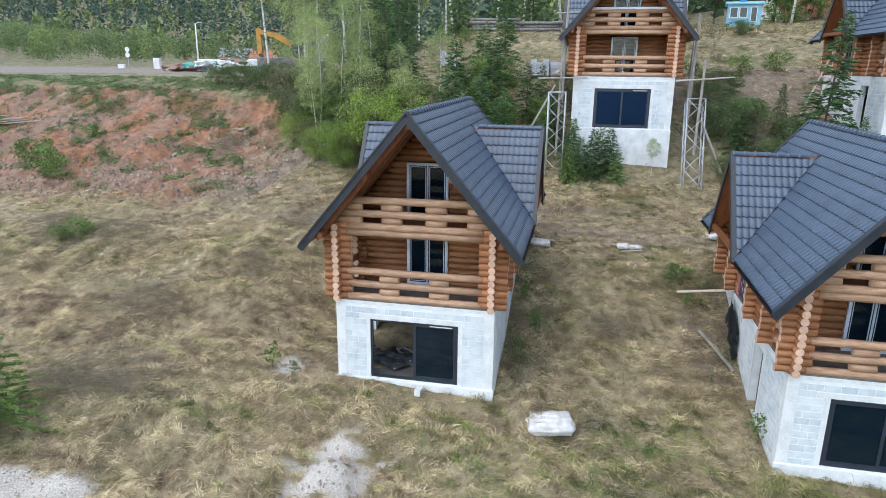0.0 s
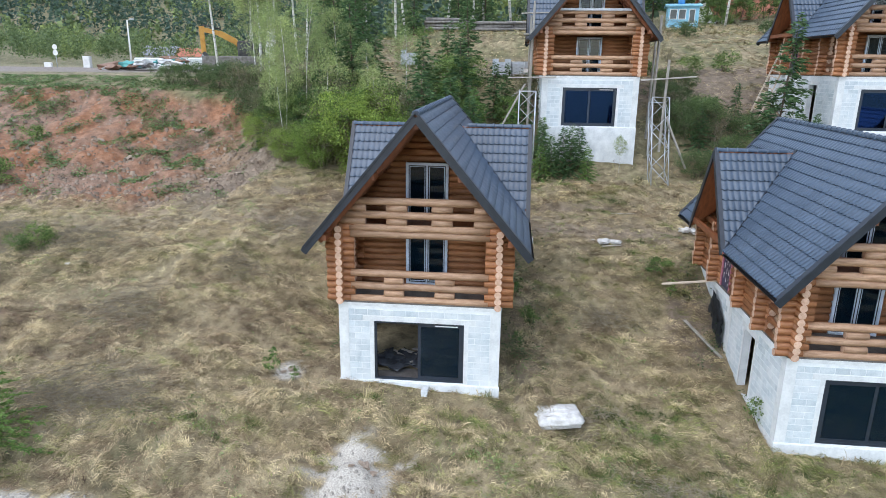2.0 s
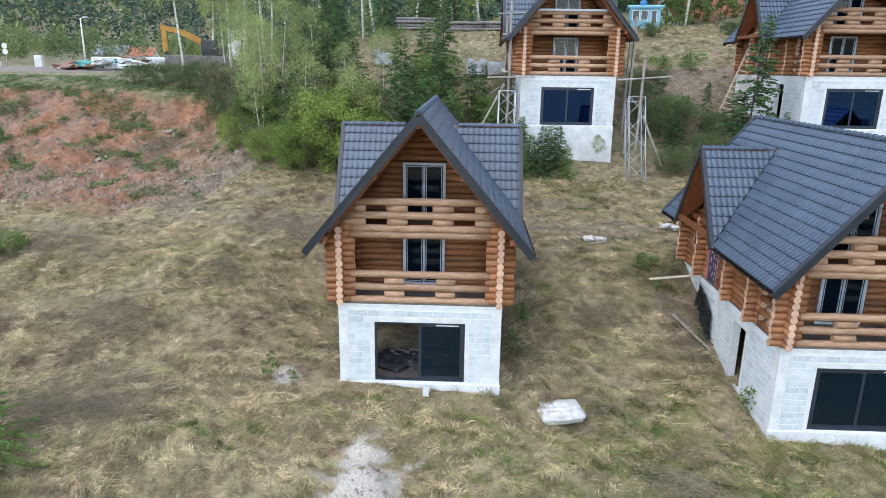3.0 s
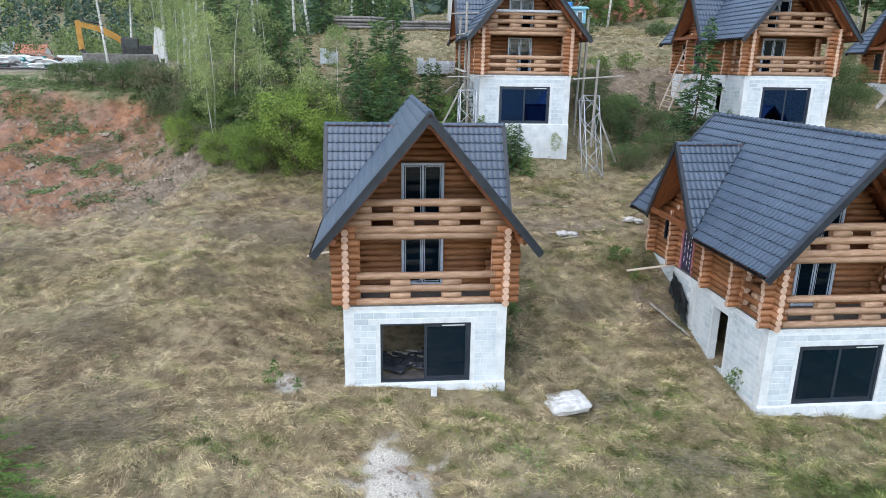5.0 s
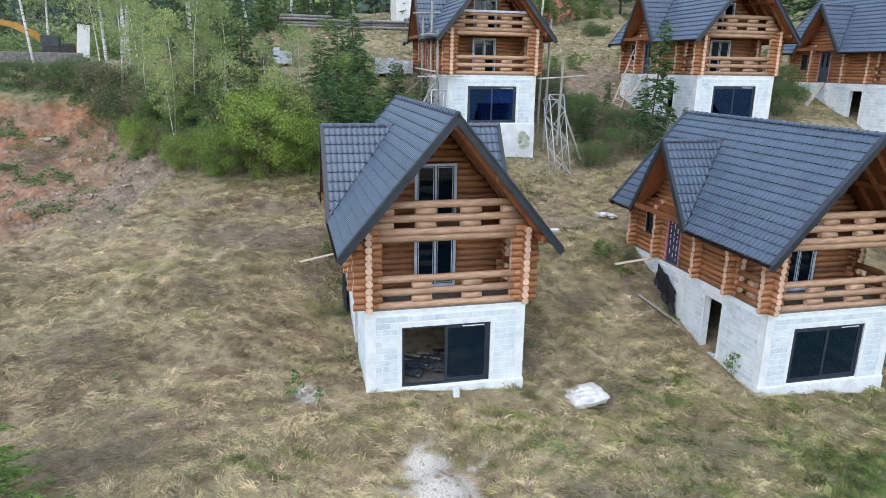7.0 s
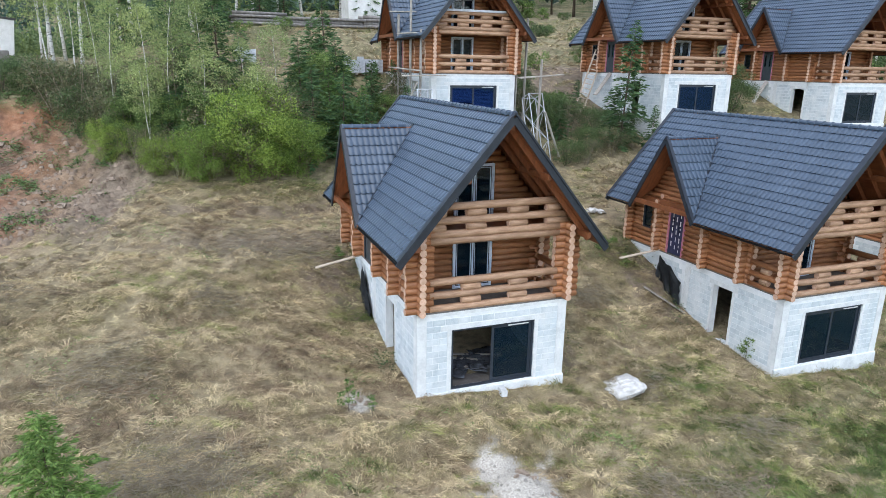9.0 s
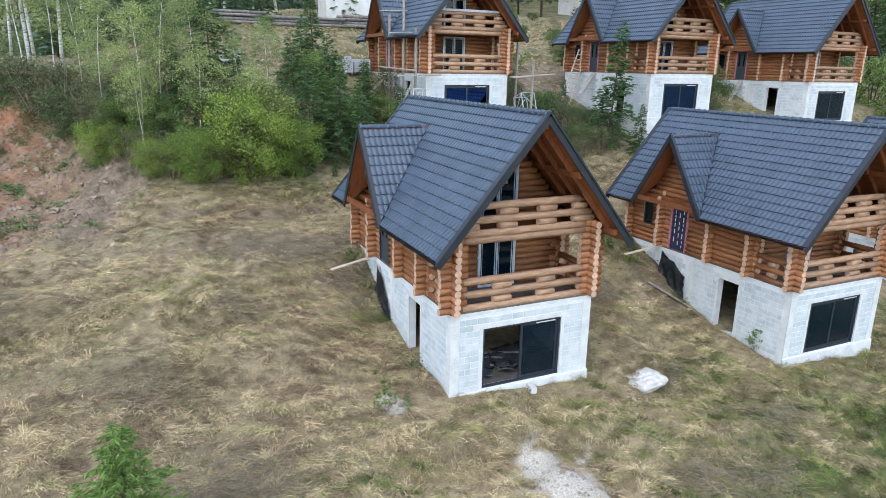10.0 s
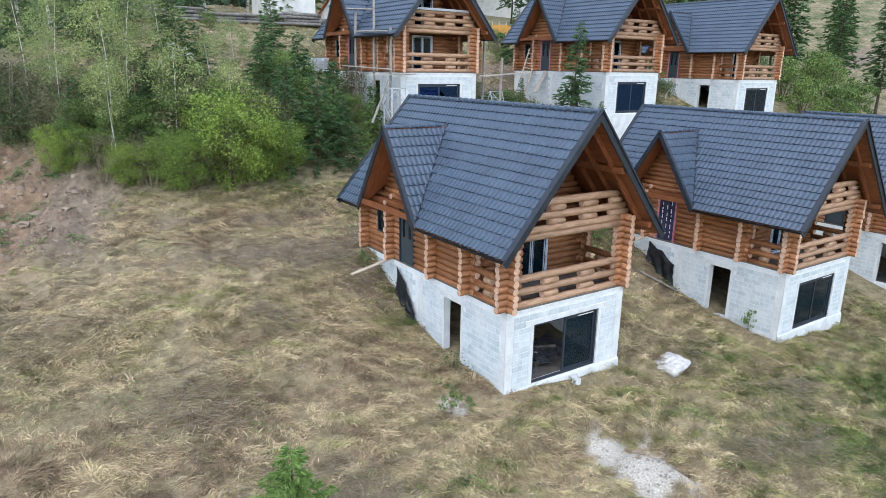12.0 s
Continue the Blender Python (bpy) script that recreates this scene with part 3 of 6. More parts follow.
def course_mesh(o, U, V, N, top, bot, v0, v1, clip):
    """One course of roof sheet between v0 and v1 down the slope; clip(v) gives the ends along U."""
    step = 0.2 / 6
    a = min(clip(v0)[0], clip(v1)[0])
    b = max(clip(v0)[1], clip(v1)[1])
    k0, k1 = math.floor(a / step), math.ceil(b / step)
    us = np.arange(k0, k1 + 1) * step
    d = np.abs((us + 0.1) % 0.2 - 0.1)          # distance from the groove between two tiles
    prof = 0.019 * np.sin(np.clip(d / 0.1, 0, 1) * math.pi / 2) ** 0.8
    rows, wav = [], 0.042 * (prof / 0.019)
    for v, lift, dv in ((v0, 0.002, 0), ((v0 + v1) / 2, 0.022, 0), (v1 - 0.015, 0.046, 1), (v1, 0.038, 1), (v1 - 0.004, -0.012, 1)):
        lo, hi = clip(v)
        uu = np.clip(us, lo, hi)
        h = lift + prof
        vv = v + dv * wav
        rows.append(np.array(o)[None] + uu[:, None] * U + vv[:, None] * V + h[:, None] * N if dv else np.array(o)[None] + uu[:, None] * U + v * V + h[:, None] * N)
    n = len(us)
    verts = np.concatenate(rows)
    i = (np.arange(len(rows) - 1)[:, None] * n + np.arange(n - 1)[None]).ravel()
    faces = np.stack([i, i + 1, i + n + 1, i + n], 1)
    area = np.linalg.norm(verts[faces[:, 0]] - verts[faces[:, 1]], axis=1) + np.linalg.norm(verts[faces[:, 2]] - verts[faces[:, 3]], axis=1)
    me = array_mesh("tile_course", verts, faces[area > 1e-5], [M["tile"]])
    me.shade_smooth()
    me.set_sharp_from_angle(angle=radians(40))
    return me


def slab_bm(points, thick, direction):
    bm = bmesh.new()
    a = [bm.verts.new(p) for p in points]
    b = [bm.verts.new(Vector(p) + Vector(direction) * thick) for p in points]
    bm.faces.new(a)
    bm.faces.new(b[::-1])
    for i in range(len(a)):
        j = (i + 1) % len(a)
        bm.faces.new((a[i], b[i], b[j], a[j]))
    return bm


def roof(house):
    n = math.hypot(1, RUN)
    length = EAVE_X * n
    courses = 15
    dn = math.hypot(DHALF, DTOP - EAVE_Z)
    for s in (-1, 1):
        V, N, U = np.array((s / n, 0, -RUN / n)), np.array((s * RUN / n, 0, 1 / n)), np.array((0, 1, 0))
        o = (0, 0, RIDGE)
        vin = DIN * n                       # slope distance to the head of the valleys

        def valley(v):
            return DHALF * max(0.0, (v - vin) / (length - vin))

        for i in range(courses):
            v0, v1 = length * i / courses, length * (i + 1) / courses
            if v1 <= vin + 0.02:
                part("tile_course", course_mesh(o, U, V, N, 0, 0, v0, v1, lambda v: (Y0, Y1)), None, house)
            else:
                part("tile_course", course_mesh(o, U, V, N, 0, 0, v0, v1, lambda v: (Y0, DY - valley(v))), None, house)
                part("tile_course", course_mesh(o, U, V, N, 0, 0, v0, v1, lambda v: (DY + valley(v), Y1)), None, house)
        pts = [(s * EAVE_X, Y0, EAVE_Z), (s * EAVE_X, DY - DHALF, EAVE_Z), (s * DIN, DY, DTOP), (s * EAVE_X, DY + DHALF, EAVE_Z), (s * EAVE_X, Y1, EAVE_Z), (0, Y1, RIDGE), (0, Y0, RIDGE)]
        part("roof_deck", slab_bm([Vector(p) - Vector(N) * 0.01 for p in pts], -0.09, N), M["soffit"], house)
        # barge boards of the main gables
        for y in (Y0, Y1):
            e = -0.03 if y == Y0 else 0.03
            b = beam((s * (EAVE_X + 0.05), y + e, EAVE_Z - 0.16), (0, y + e, RIDGE - 0.1), 0.06, 0.2, N)
            part("barge_board", b, M["trim"], house)
            part("verge_cap", beam((s * (EAVE_X + 0.05), y + e * 0.2, EAVE_Z + 0.0), (0, y + e * 0.2, RIDGE + 0.065), 0.2, 0.05, N), M["trim"], house)
        # cross gable
        for q in (-1, 1):
            dV = np.array((0, q * DHALF / dn, -(DTOP - EAVE_Z) / dn))
            dN = np.array((0, q * (DTOP - EAVE_Z) / dn, DHALF / dn))
            dU = np.array((s, 0, 0))
            rows = 10
            for i in range(rows):
                v0, v1 = dn * i / rows, dn * (i + 1) / rows
                part("tile_course", course_mesh((0, DY, DTOP), dU, dV, dN, 0, 0, v0, v1, lambda v: (min(DX, DIN + (EAVE_X - DIN) * v / dn), DX)), None, house)
            tri = [(s * DX, DY + q * DHALF, EAVE_Z), (s * DX, DY, DTOP), (s * DIN, DY, DTOP), (s * EAVE_X, DY + q * DHALF, EAVE_Z)]
            part("gable_deck", slab_bm([Vector(p) - Vector(dN) * 0.01 for p in tri], -0.08, dN), M["soffit"], house)
            part("barge_board", beam((s * (DX + 0.02), DY + q * (DHALF + 0.03), EAVE_Z - 0.12), (s * (DX + 0.02), DY, DTOP - 0.06), 0.05, 0.17, dN), M["trim"], house)
            part("verge_cap", beam((s * (DX - 0.03), DY + q * (DHALF + 0.03), EAVE_Z + 0.04), (s * (DX - 0.03), DY, DTOP + 0.08), 0.14, 0.045, dN), M["trim"], house)
            part("valley_flashing", beam((s * EAVE_X, DY + q * DHALF, EAVE_Z + 0.05), (s * (DIN - 0.06), DY, DTOP + 0.1), 0.09, 0.05, N), M["trim"], house)
        part("tie_beam", beam((s * (DX - 0.06), DY - DHALF + 0.15, EAVE_Z + 0.22), (s * (DX - 0.06), DY + DHALF - 0.15, EAVE_Z + 0.22), 0.12, 0.18), M["soffit"], house)
        # ridge caps of the cross gable
        k = int((DX - DIN) / 0.33)
        for i in range(k):
            cap(house, (s * (DX - 0.02 - 0.33 * i), DY, DTOP + 0.02), (s * (DX - 0.36 - 0.33 * i), DY, DTOP + 0.02))
        # gutters
        for a, b in ((Y0, DY - DHALF - 0.05), (DY + DHALF + 0.05, Y1)):
            g = bmesh.new()
            prof = [(math.cos(t) * 0.065, math.sin(t) * 0.065) for t in np.linspace(math.pi, math.tau, 7)]
            va = [[g.verts.new((s * (EAVE_X + 0.06) + px, y, EAVE_Z - 0.05 + pz)) for px, pz in prof] for y in (a, b)]
            for i in range(6):
                g.faces.new((va[0][i], va[0][i + 1], va[1][i + 1], va[1][i]))
            bmesh.ops.solidify(g, geom=g.faces[:], thickness=0.008)
            part("gutter", g, M["black"], house)
    for i in range(int((Y1 - Y0) / 0.34)):
        cap(house, (0, Y0 - 0.02 + 0.34 * i, RIDGE + 0.02), (0, Y0 + 0.34 + 0.34 * i, RIDGE + 0.02))
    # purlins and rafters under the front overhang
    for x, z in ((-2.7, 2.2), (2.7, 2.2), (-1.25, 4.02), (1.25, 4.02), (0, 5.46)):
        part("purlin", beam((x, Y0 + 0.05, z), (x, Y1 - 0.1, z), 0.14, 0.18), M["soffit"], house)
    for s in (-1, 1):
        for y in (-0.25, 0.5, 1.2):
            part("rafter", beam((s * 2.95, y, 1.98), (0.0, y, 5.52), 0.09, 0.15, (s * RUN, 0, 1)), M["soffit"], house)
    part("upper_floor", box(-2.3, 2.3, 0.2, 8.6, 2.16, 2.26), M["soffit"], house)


CAPS = {}


def cap(house, a, b):
    """A half-round ridge piece from a to b; the first end is a little larger."""
    d = Vector(b) - Vector(a)
    key = tuple(round(c, 3) for c in d)
    if key not in CAPS:
        bm = bmesh.new()
        t = d.normalized()
        side = t.cross(Vector((0, 0, 1)))
        rings = []
        for f, r in ((0, 0.105), (0.06, 0.118), (0.16, 0.115), (0.2, 0.1), (1, 0.092)):
            rings.append([bm.verts.new(d * f + side * math.cos(an) * r + Vector((0, 0, 1)) * (math.sin(an) * r * 0.95 - 0.02)) for an in np.linspace(-0.25, math.pi + 0.25, 9)])
        for r0, r1 in zip(rings, rings[1:]):
            for i in range(8):
                bm.faces.new((r0[i], r0[i + 1], r1[i + 1], r1[i])).smooth = True
        bm.faces.new(rings[0])
        CAPS[key] = finish(bm, M["tile"], "ridge_cap")
    ob = part("ridge_cap", CAPS[key], None, house)
    ob.location = a


def make_house():
    rng = random.Random(7)
    h = empty("chalet", pose(-4.7, 18.34, 3.5), "log chalet on a whitewashed block cellar, anthracite tile-sheet roof", "house", "row of log chalets")
    cellar(h, rng)
    logs(h, rng)
    balcony_door(h, 0.06, 2.02)
    balcony_door(h, 2.26, 4.1)
    side_openings(h)
    roof(h)
    return h


chalet = make_house()
ALL = [chalet]
for p in PLACES:
    ALL.append(copy_thing(chalet, pose(*p)))

for h, lab in zip(ALL[1:], ("log chalet with dark roof beside a grassy lane", "log chalet high on a tall cellar, with scaffolding", "log chalet on the slope with a ladder beside it", "log chalet of the upper row beside tall conifers", "log chalet half in view at the end of the lower row")):
    h["label"] = lab

# the later chalets still have pink film on the entrance frame; the first has its left window leaf slid open
pink = None
for h in ALL[1:5]:
    for o in h.children_recursive:
        if o.name.startswith("door_frame"):
            if pink is None:
                pink = o.data.copy()
                pink.materials[0] = M["pinkfilm"]
            o.data = pink
# two upper chalets have blue reflective panes in the wide window
for h in ALL[2:4]:
    for w in h.children:
        if w.name.startswith("sliding_window"):
            for o in w.children:
                if o.name.startswith("pane"):
                    o.data = o.data.copy()
                    o.data.materials[0] = M["blue_glass"]
_r = random.Random(4)
for h in ALL[1:2]:
    d = [o for o in h.children if o.name.startswith("entrance_door")][0]
    part("film_sheet", box(-SIDE - 0.058, -SIDE - 0.051, 5.36, 6.14, 0.1, 1.96), M["navy_film"], d, "dark blue protective film")
    for i, y in enumerate((5.5, 5.72, 5.96)):
        z = 0.2 + 0.1 * i
        while z < 1.75:
            h2 = _r.uniform(0.08, 0.22)
            part("film_print", box(-SIDE - 0.064, -SIDE - 0.06, y, y + _r.uniform(0.035, 0.06), z, z + h2), M["foam"], d)
            z += h2 + _r.uniform(0.05, 0.16)
_win = [o for o in chalet.children if o.name.startswith("sliding_window")][0]
for nm in ("sash", "pane"):
    o = sorted((c for c in _win.children if c.name.split(".")[0] == nm), key=lambda c: sum(v.co.x for v in c.data.vertices))[0]
    bpy.data.objects.remove(o)


# ---- vegetation ----
def leaf_mat(name, dark, light, rough=0.6, by_tree=False):
    m, n, l, b = mat(name, rough)
    b.inputs["Specular IOR Level"].default_value = 0.3
    isl = n.new("ShaderNodeNewGeometry").outputs["Random Per Island"]
    c = ramp(n, l, isl, (0.0, dark), (1.0, light))
    if by_tree:
        c = mix(n, l, 1.0, c, ramp(n, l, attr(n, "tone"), (0.0, (0.7, 0.74, 0.78)), (0.75, (1.0, 1.0, 1.0)), (1.0, (1.25, 1.2, 1.0))), "MULTIPLY")
    big = noise_tex(n, l, 1.1, 3)
    c = mix(n, l, 1.0, c, ramp(n, l, big, (0.3, (0.7, 0.7, 0.7)), (0.7, (1.2, 1.2, 1.1))), "MULTIPLY")
    rnd = n.new("ShaderNodeObjectInfo").outputs["Random"]
    c = mix(n, l, 1.0, c, ramp(n, l, rnd, (0.0, (0.8, 0.85, 0.8)), (1.0, (1.15, 1.1, 1.0))), "MULTIPLY")
    l.new(c, b.inputs["Base Color"])
    tl = n.new("ShaderNodeBsdfTranslucent")
    l.new(c, tl.inputs["Color"])
    mx = n.new("ShaderNodeMixShader")
    mx.inputs[0].default_value = 0.22
    l.new(b.outputs[0], mx.inputs[1])
    l.new(tl.outputs[0], mx.inputs[2])
    l.new(mx.outputs[0], n["Material Output"].inputs["Surface"])
    return m


M["leaf_bright"] = leaf_mat("bright_green_leaves", (0.085, 0.15, 0.03), (0.34, 0.46, 0.11))
M["leaf_green"] = leaf_mat("green_leaves", (0.05, 0.10, 0.03), (0.26, 0.37, 0.125))
M["leaf_dark"] = leaf_mat("dark_green_leaves", (0.03, 0.062, 0.026), (0.17, 0.24, 0.10))
M["leaf_birch"] = leaf_mat("pale_birch_leaves", (0.14, 0.20, 0.075), (0.46, 0.54, 0.25))
M["leaf_dry"] = leaf_mat("grey_brown_twig_leaves", (0.10, 0.095, 0.06), (0.24, 0.23, 0.14))
M["needle"] = leaf_mat("spruce_needles", (0.03, 0.08, 0.034), (0.14, 0.235, 0.10))
M["needle_young"] = leaf_mat("young_spruce_needles", (0.075, 0.15, 0.042), (0.21, 0.33, 0.10))
# distant haze is mixed into the needle colour here: bluer and paler
M["needle_haze"] = leaf_mat("hazy_far_conifers", (0.055, 0.10, 0.083), (0.10, 0.158, 0.125), 0.6, True)
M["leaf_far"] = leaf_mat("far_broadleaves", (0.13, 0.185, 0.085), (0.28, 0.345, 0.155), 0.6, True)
M["bark"] = surface("brown_bark", (0.07, 0.05, 0.035), (0.16, 0.12, 0.09), 6.0, 0.9, bumps=(0.6, 0.01))
M["twig"] = surface("dead_twigs", (0.165, 0.14, 0.10), (0.37, 0.315, 0.23), 6.0, 0.9, bumps=None)


def birch_bark():
    m, n, l, b = mat("birch_bark", 0.7)
    band = noise_tex(n, l, 3.0, 3, 0.6, stretch=(1, 1, 5))
    l.new(ramp(n, l, band, (0.36, (0.06, 0.055, 0.05)), (0.46, (0.58, 0.56, 0.52)), (0.8, (0.74, 0.72, 0.68))), b.inputs["Base Color"])
    return m


M["birch"] = birch_bark()
RNG = np.random.RandomState(12)


def unit(n, rng=None):
    v = (rng or RNG).normal(size=(n, 3))
    return v / np.linalg.norm(v, axis=1)[:, None]


def leaf_quads(centres, size, rng, flat=0.0, aspect=0.62, axis_dir=None):
    """Leaves as small pointed quads, each with its own direction."""
    n = len(centres)
    a = unit(n, rng) if axis_dir is None else axis_dir
    b = np.cross(a, unit(n, rng))
    b /= np.linalg.norm(b, axis=1)[:, None] + 1e-9
    if flat:
        a = a * np.array((1, 1, 1 - flat))
        b = b * np.array((1, 1, 1 - flat))
    s = size * rng.uniform(0.6, 1.3, n)[:, None]
    v = np.stack([centres - a * s / 2, centres + b * s * aspect / 2, centres + a * s / 2, centres - b * s * aspect / 2], 1)
    return v.reshape(-1, 3)


def quads_mesh(name, verts, material):
    return array_mesh(name, verts, np.arange(len(verts)).reshape(-1, 4), [material])


def tree(name, label, category, rng, h, rad, clumps, leaves, leaf, leaf_material, bark, trunk_r, base=0.25, stems=1, lean=0.05, spread=0.32, group="trees and shrubs on the slope"):
    """A broadleaf: tapered trunk or several stems, limbs that reach the clumps, and a crown of many leaves."""
    t = empty(name, pose(0, 0, 0), label, category, group)
    wood, limbs = bmesh.new(), bmesh.new()
    cents = []
    tops = []
    for s in range(stems):
        a = rng.uniform(0, math.tau)
        off = np.array((math.cos(a), math.sin(a), 0)) * (0.0 if stems == 1 else rad * 0.35)
        tip = off * 1.6 + np.array((rng.normal() * lean * h, rng.normal() * lean * h, h * rng.uniform(0.82, 0.97)))
        mid = (off * 0.5 + tip) / 2 + np.array((rng.normal(), rng.normal(), 0)) * 0.03 * h
        pts = [(1 - q) ** 2 * off * 0.3 + 2 * q * (1 - q) * mid + q * q * tip for q in np.linspace(0, 1, 7)]
        pts[0][2] = -0.3
        add_tube(wood, [tuple(p) for p in pts], [trunk_r * (1 - 0.88 * q) for q in np.linspace(0, 1, 7)], 7)
        tops.append(pts)
    for i in range(clumps):
        pts = tops[i % stems]
        q = base + (1 - base) * ((i + rng.uniform(0, 1)) / clumps)
        k = min(5, int(q * 6))
        f = q * 6 - k
        root = pts[k] * (1 - f) + pts[k + 1] * f
        prof = math.sin(min(1, (q - base) / (1 - base) * 0.86 + 0.14) * math.pi) ** 0.7
        a = i * 2.399 + rng.uniform(-0.5, 0.5)
        r = rad * prof * rng.uniform(0.45, 1.0)
        c = root + np.array((math.cos(a) * r, math.sin(a) * r, r * 0.35 + rng.uniform(-0.1, 0.2)))
        mid = (root + c) / 2 + np.array((0, 0, 0.12 * r))
        add_tube(limbs, [tuple(root), tuple(mid), tuple(c)], [trunk_r * 0.26 * (1 - 0.6 * q), trunk_r * 0.15, trunk_r * 0.05], 4, False)
        cents.append(c)
    part("trunk", wood, bark, t)
    tagged(part("branchwork", limbs, M["twig"], t), kind="stuff")
    cents = np.array(cents)
    pick = rng.randint(0, len(cents), leaves)
    size = spread * rad * rng.uniform(0.6, 1.25, len(cents))
    d = unit(leaves, rng) * (rng.uniform(0, 1, leaves) ** 0.45)[:, None] * size[pick][:, None]
    d[:, 2] *= 0.75
    part("crown", quads_mesh("crown", leaf_quads(cents[pick] + d, leaf, rng), leaf_material), None, t)
    return t


def spruce(name, label, rng, h, rad, branches, twig, material, base=0.04, gap=0.0, group="conifers"):
    """A conifer: straight trunk, drooping whorled branches, each with many needled twigs."""
    t = empty(name, pose(0, 0, 0), label, "tree", group)
    wood = bmesh.new()
    add_tube(wood, [(0, 0, -0.3), (0.01, 0, h * 0.5), (0, 0, h * 0.98)], [0.011 * h, 0.007 * h, 0.0015 * h], 7)
    cs, ds = [], []
    for i in range(branches):
        q = base + (1 - base) * (i + rng.uniform(0, 0.9)) / branches
        if rng.uniform() < gap:
            continue
        L = rad * (1 - q) ** 0.85 * rng.uniform(0.65, 1.12) + 0.04 * rad
        a = i * 2.399 + rng.uniform(-0.4, 0.4)
        out = np.array((math.cos(a), math.sin(a), 0))
        side = np.array((-out[1], out[0], 0))
        rise = 0.35 * q - 0.1
        pts = []
        for f in np.linspace(0, 1, 4):
            pts.append(np.array((0, 0, q * h)) + out * L * f + np.array((0, 0, L * (rise * f - 0.30 * f * f + 0.12 * f ** 3))))
        add_tube(wood, [tuple(p) for p in pts], [0.0035 * h * (1 - q * 0.7), 0.003 * h * (1 - q), 0.002 * h * (1 - q) + 0.002, 0.002], 4, False)
        n = max(4, int(L / twig * 9))
        f = rng.uniform(0.08, 1.03, n)
        p = np.array((0, 0, q * h))[None] + out[None] * (L * f)[:, None] + np.array((0, 0, 1.0))[None] * (L * (rise * f - 0.30 * f * f + 0.12 * f ** 3))[:, None]
        sd = rng.choice([-1, 1], n)
        dirs = out[None] * rng.uniform(0.3, 0.9, n)[:, None] + side[None] * (sd * rng.uniform(0.15, 0.9, n))[:, None] + np.array((0, 0, 1.0))[None] * rng.uniform(-0.42, 0.18, n)[:, None]
        dirs /= np.linalg.norm(dirs, axis=1)[:, None]
        reach = twig * (0.5 + 0.8 * (1 - f))
        cs.append(p + dirs * (reach * 0.4)[:, None])
        ds.append(dirs)
    c, d = np.concatenate(cs), np.concatenate(ds)
    c2 = c + rng.normal(size=c.shape) * twig * 0.22
    part("trunk", wood, M["bark"], t)
    part("needles", quads_mesh("needles", np.concatenate([leaf_quads(c, twig, rng, aspect=0.2, axis_dir=d), leaf_quads(c2, twig * 0.85, rng, aspect=0.22, axis_dir=d)]), material), None, t)
    return t


def plant_place(src, spots, seed):
    rng = random.Random(seed)
    done = False
    base = src.matrix_basis.copy()
    src.matrix_basis = Matrix.Identity(4)
    ms = []
    for x, y, k in spots:
        w = k * rng.uniform(0.92, 1.08)
        ms.append(pose(x, y, at_ground(x, y) - 0.04, rng.uniform(-3, 3), rng.uniform(-3, 3), rng.uniform(0, 360)) @ Matrix.Diagonal((w, w, k, 1)))
    for m in ms[1:]:
        copy_thing(src, m)
    src.matrix_basis = ms[0]


def rs(k):
    return np.random.RandomState(k)


bush_bright = tree("hazel_bush", "dense bright green leafy bush on the grassy slope", "bush", rs(1), 4.0, 2.1, 90, 24000, 0.10, M["leaf_bright"], M["bark"], 0.05, 0.05, 6, spread=0.36)
bush_green = tree("willow_bush", "mid-green leafy shrub in the slope thicket", "bush", rs(2), 3.4, 1.7, 56, 15000, 0.085, M["leaf_green"], M["bark"], 0.045, 0.05, 5, spread=0.36)
bush_dark = tree("bramble_bush", "dark green dense shrub on the slope", "bush", rs(3), 2.6, 1.9, 54, 12000, 0.09, M["leaf_dark"], M["bark"], 0.04, 0.03, 6, spread=0.36)
bush_far = tree("willow_bush", "mid-green leafy shrub on the upper slope", "bush", rs(45), 3.4, 1.7, 40, 3600, 0.17, M["leaf_green"], M["bark"], 0.045, 0.05, 5, spread=0.36)
bush_far_dark = tree("bramble_bush", "dark green shrub on the upper slope", "bush", rs(46), 2.6, 1.9, 36, 3400, 0.17, M["leaf_dark"], M["bark"], 0.04, 0.03, 6, spread=0.36)
bush_dry = tree("bare_shrub", "grey-brown thin shrub, half bare", "bush", rs(4), 3.2, 1.5, 40, 2800, 0.10, M["leaf_dry"], M["twig"], 0.04, 0.1, 7, spread=0.4)
birch_a = tree("birch_tree", "slender young birch with white trunk and sparse pale leaves", "tree", rs(5), 8.5, 1.5, 44, 5200, 0.085, M["leaf_birch"], M["birch"], 0.055, 0.45, 1, 0.05, 0.36)
birch_b = tree("birch_tree", "leaning young birch with thin white trunk", "tree", rs(6), 7.0, 1.25, 36, 3600, 0.085, M["leaf_birch"], M["birch"], 0.045, 0.5, 1, 0.08, 0.4)
birch_tall = tree("tall_birch_tree", "tall birch with long bare white trunk", "tree", rs(7), 15.0, 2.6, 60, 6500, 0.17, M["leaf_birch"], M["birch"], 0.13, 0.4, 1, 0.03, 0.3)
spruce_big = spruce("spruce_tree", "dark full-grown spruce standing above the thicket", rs(8), 9.0, 2.3, 95, 0.42, M["needle"])
spruce_mid = spruce("spruce_tree", "mid-sized green spruce on the slope", rs(9), 5.0, 1.9, 62, 0.34, M["needle"], 0.03, 0.1)
spruce_young = spruce("young_spruce", "young light green spruce on the slope", rs(10), 3.0, 1.15, 52, 0.22, M["needle_young"])
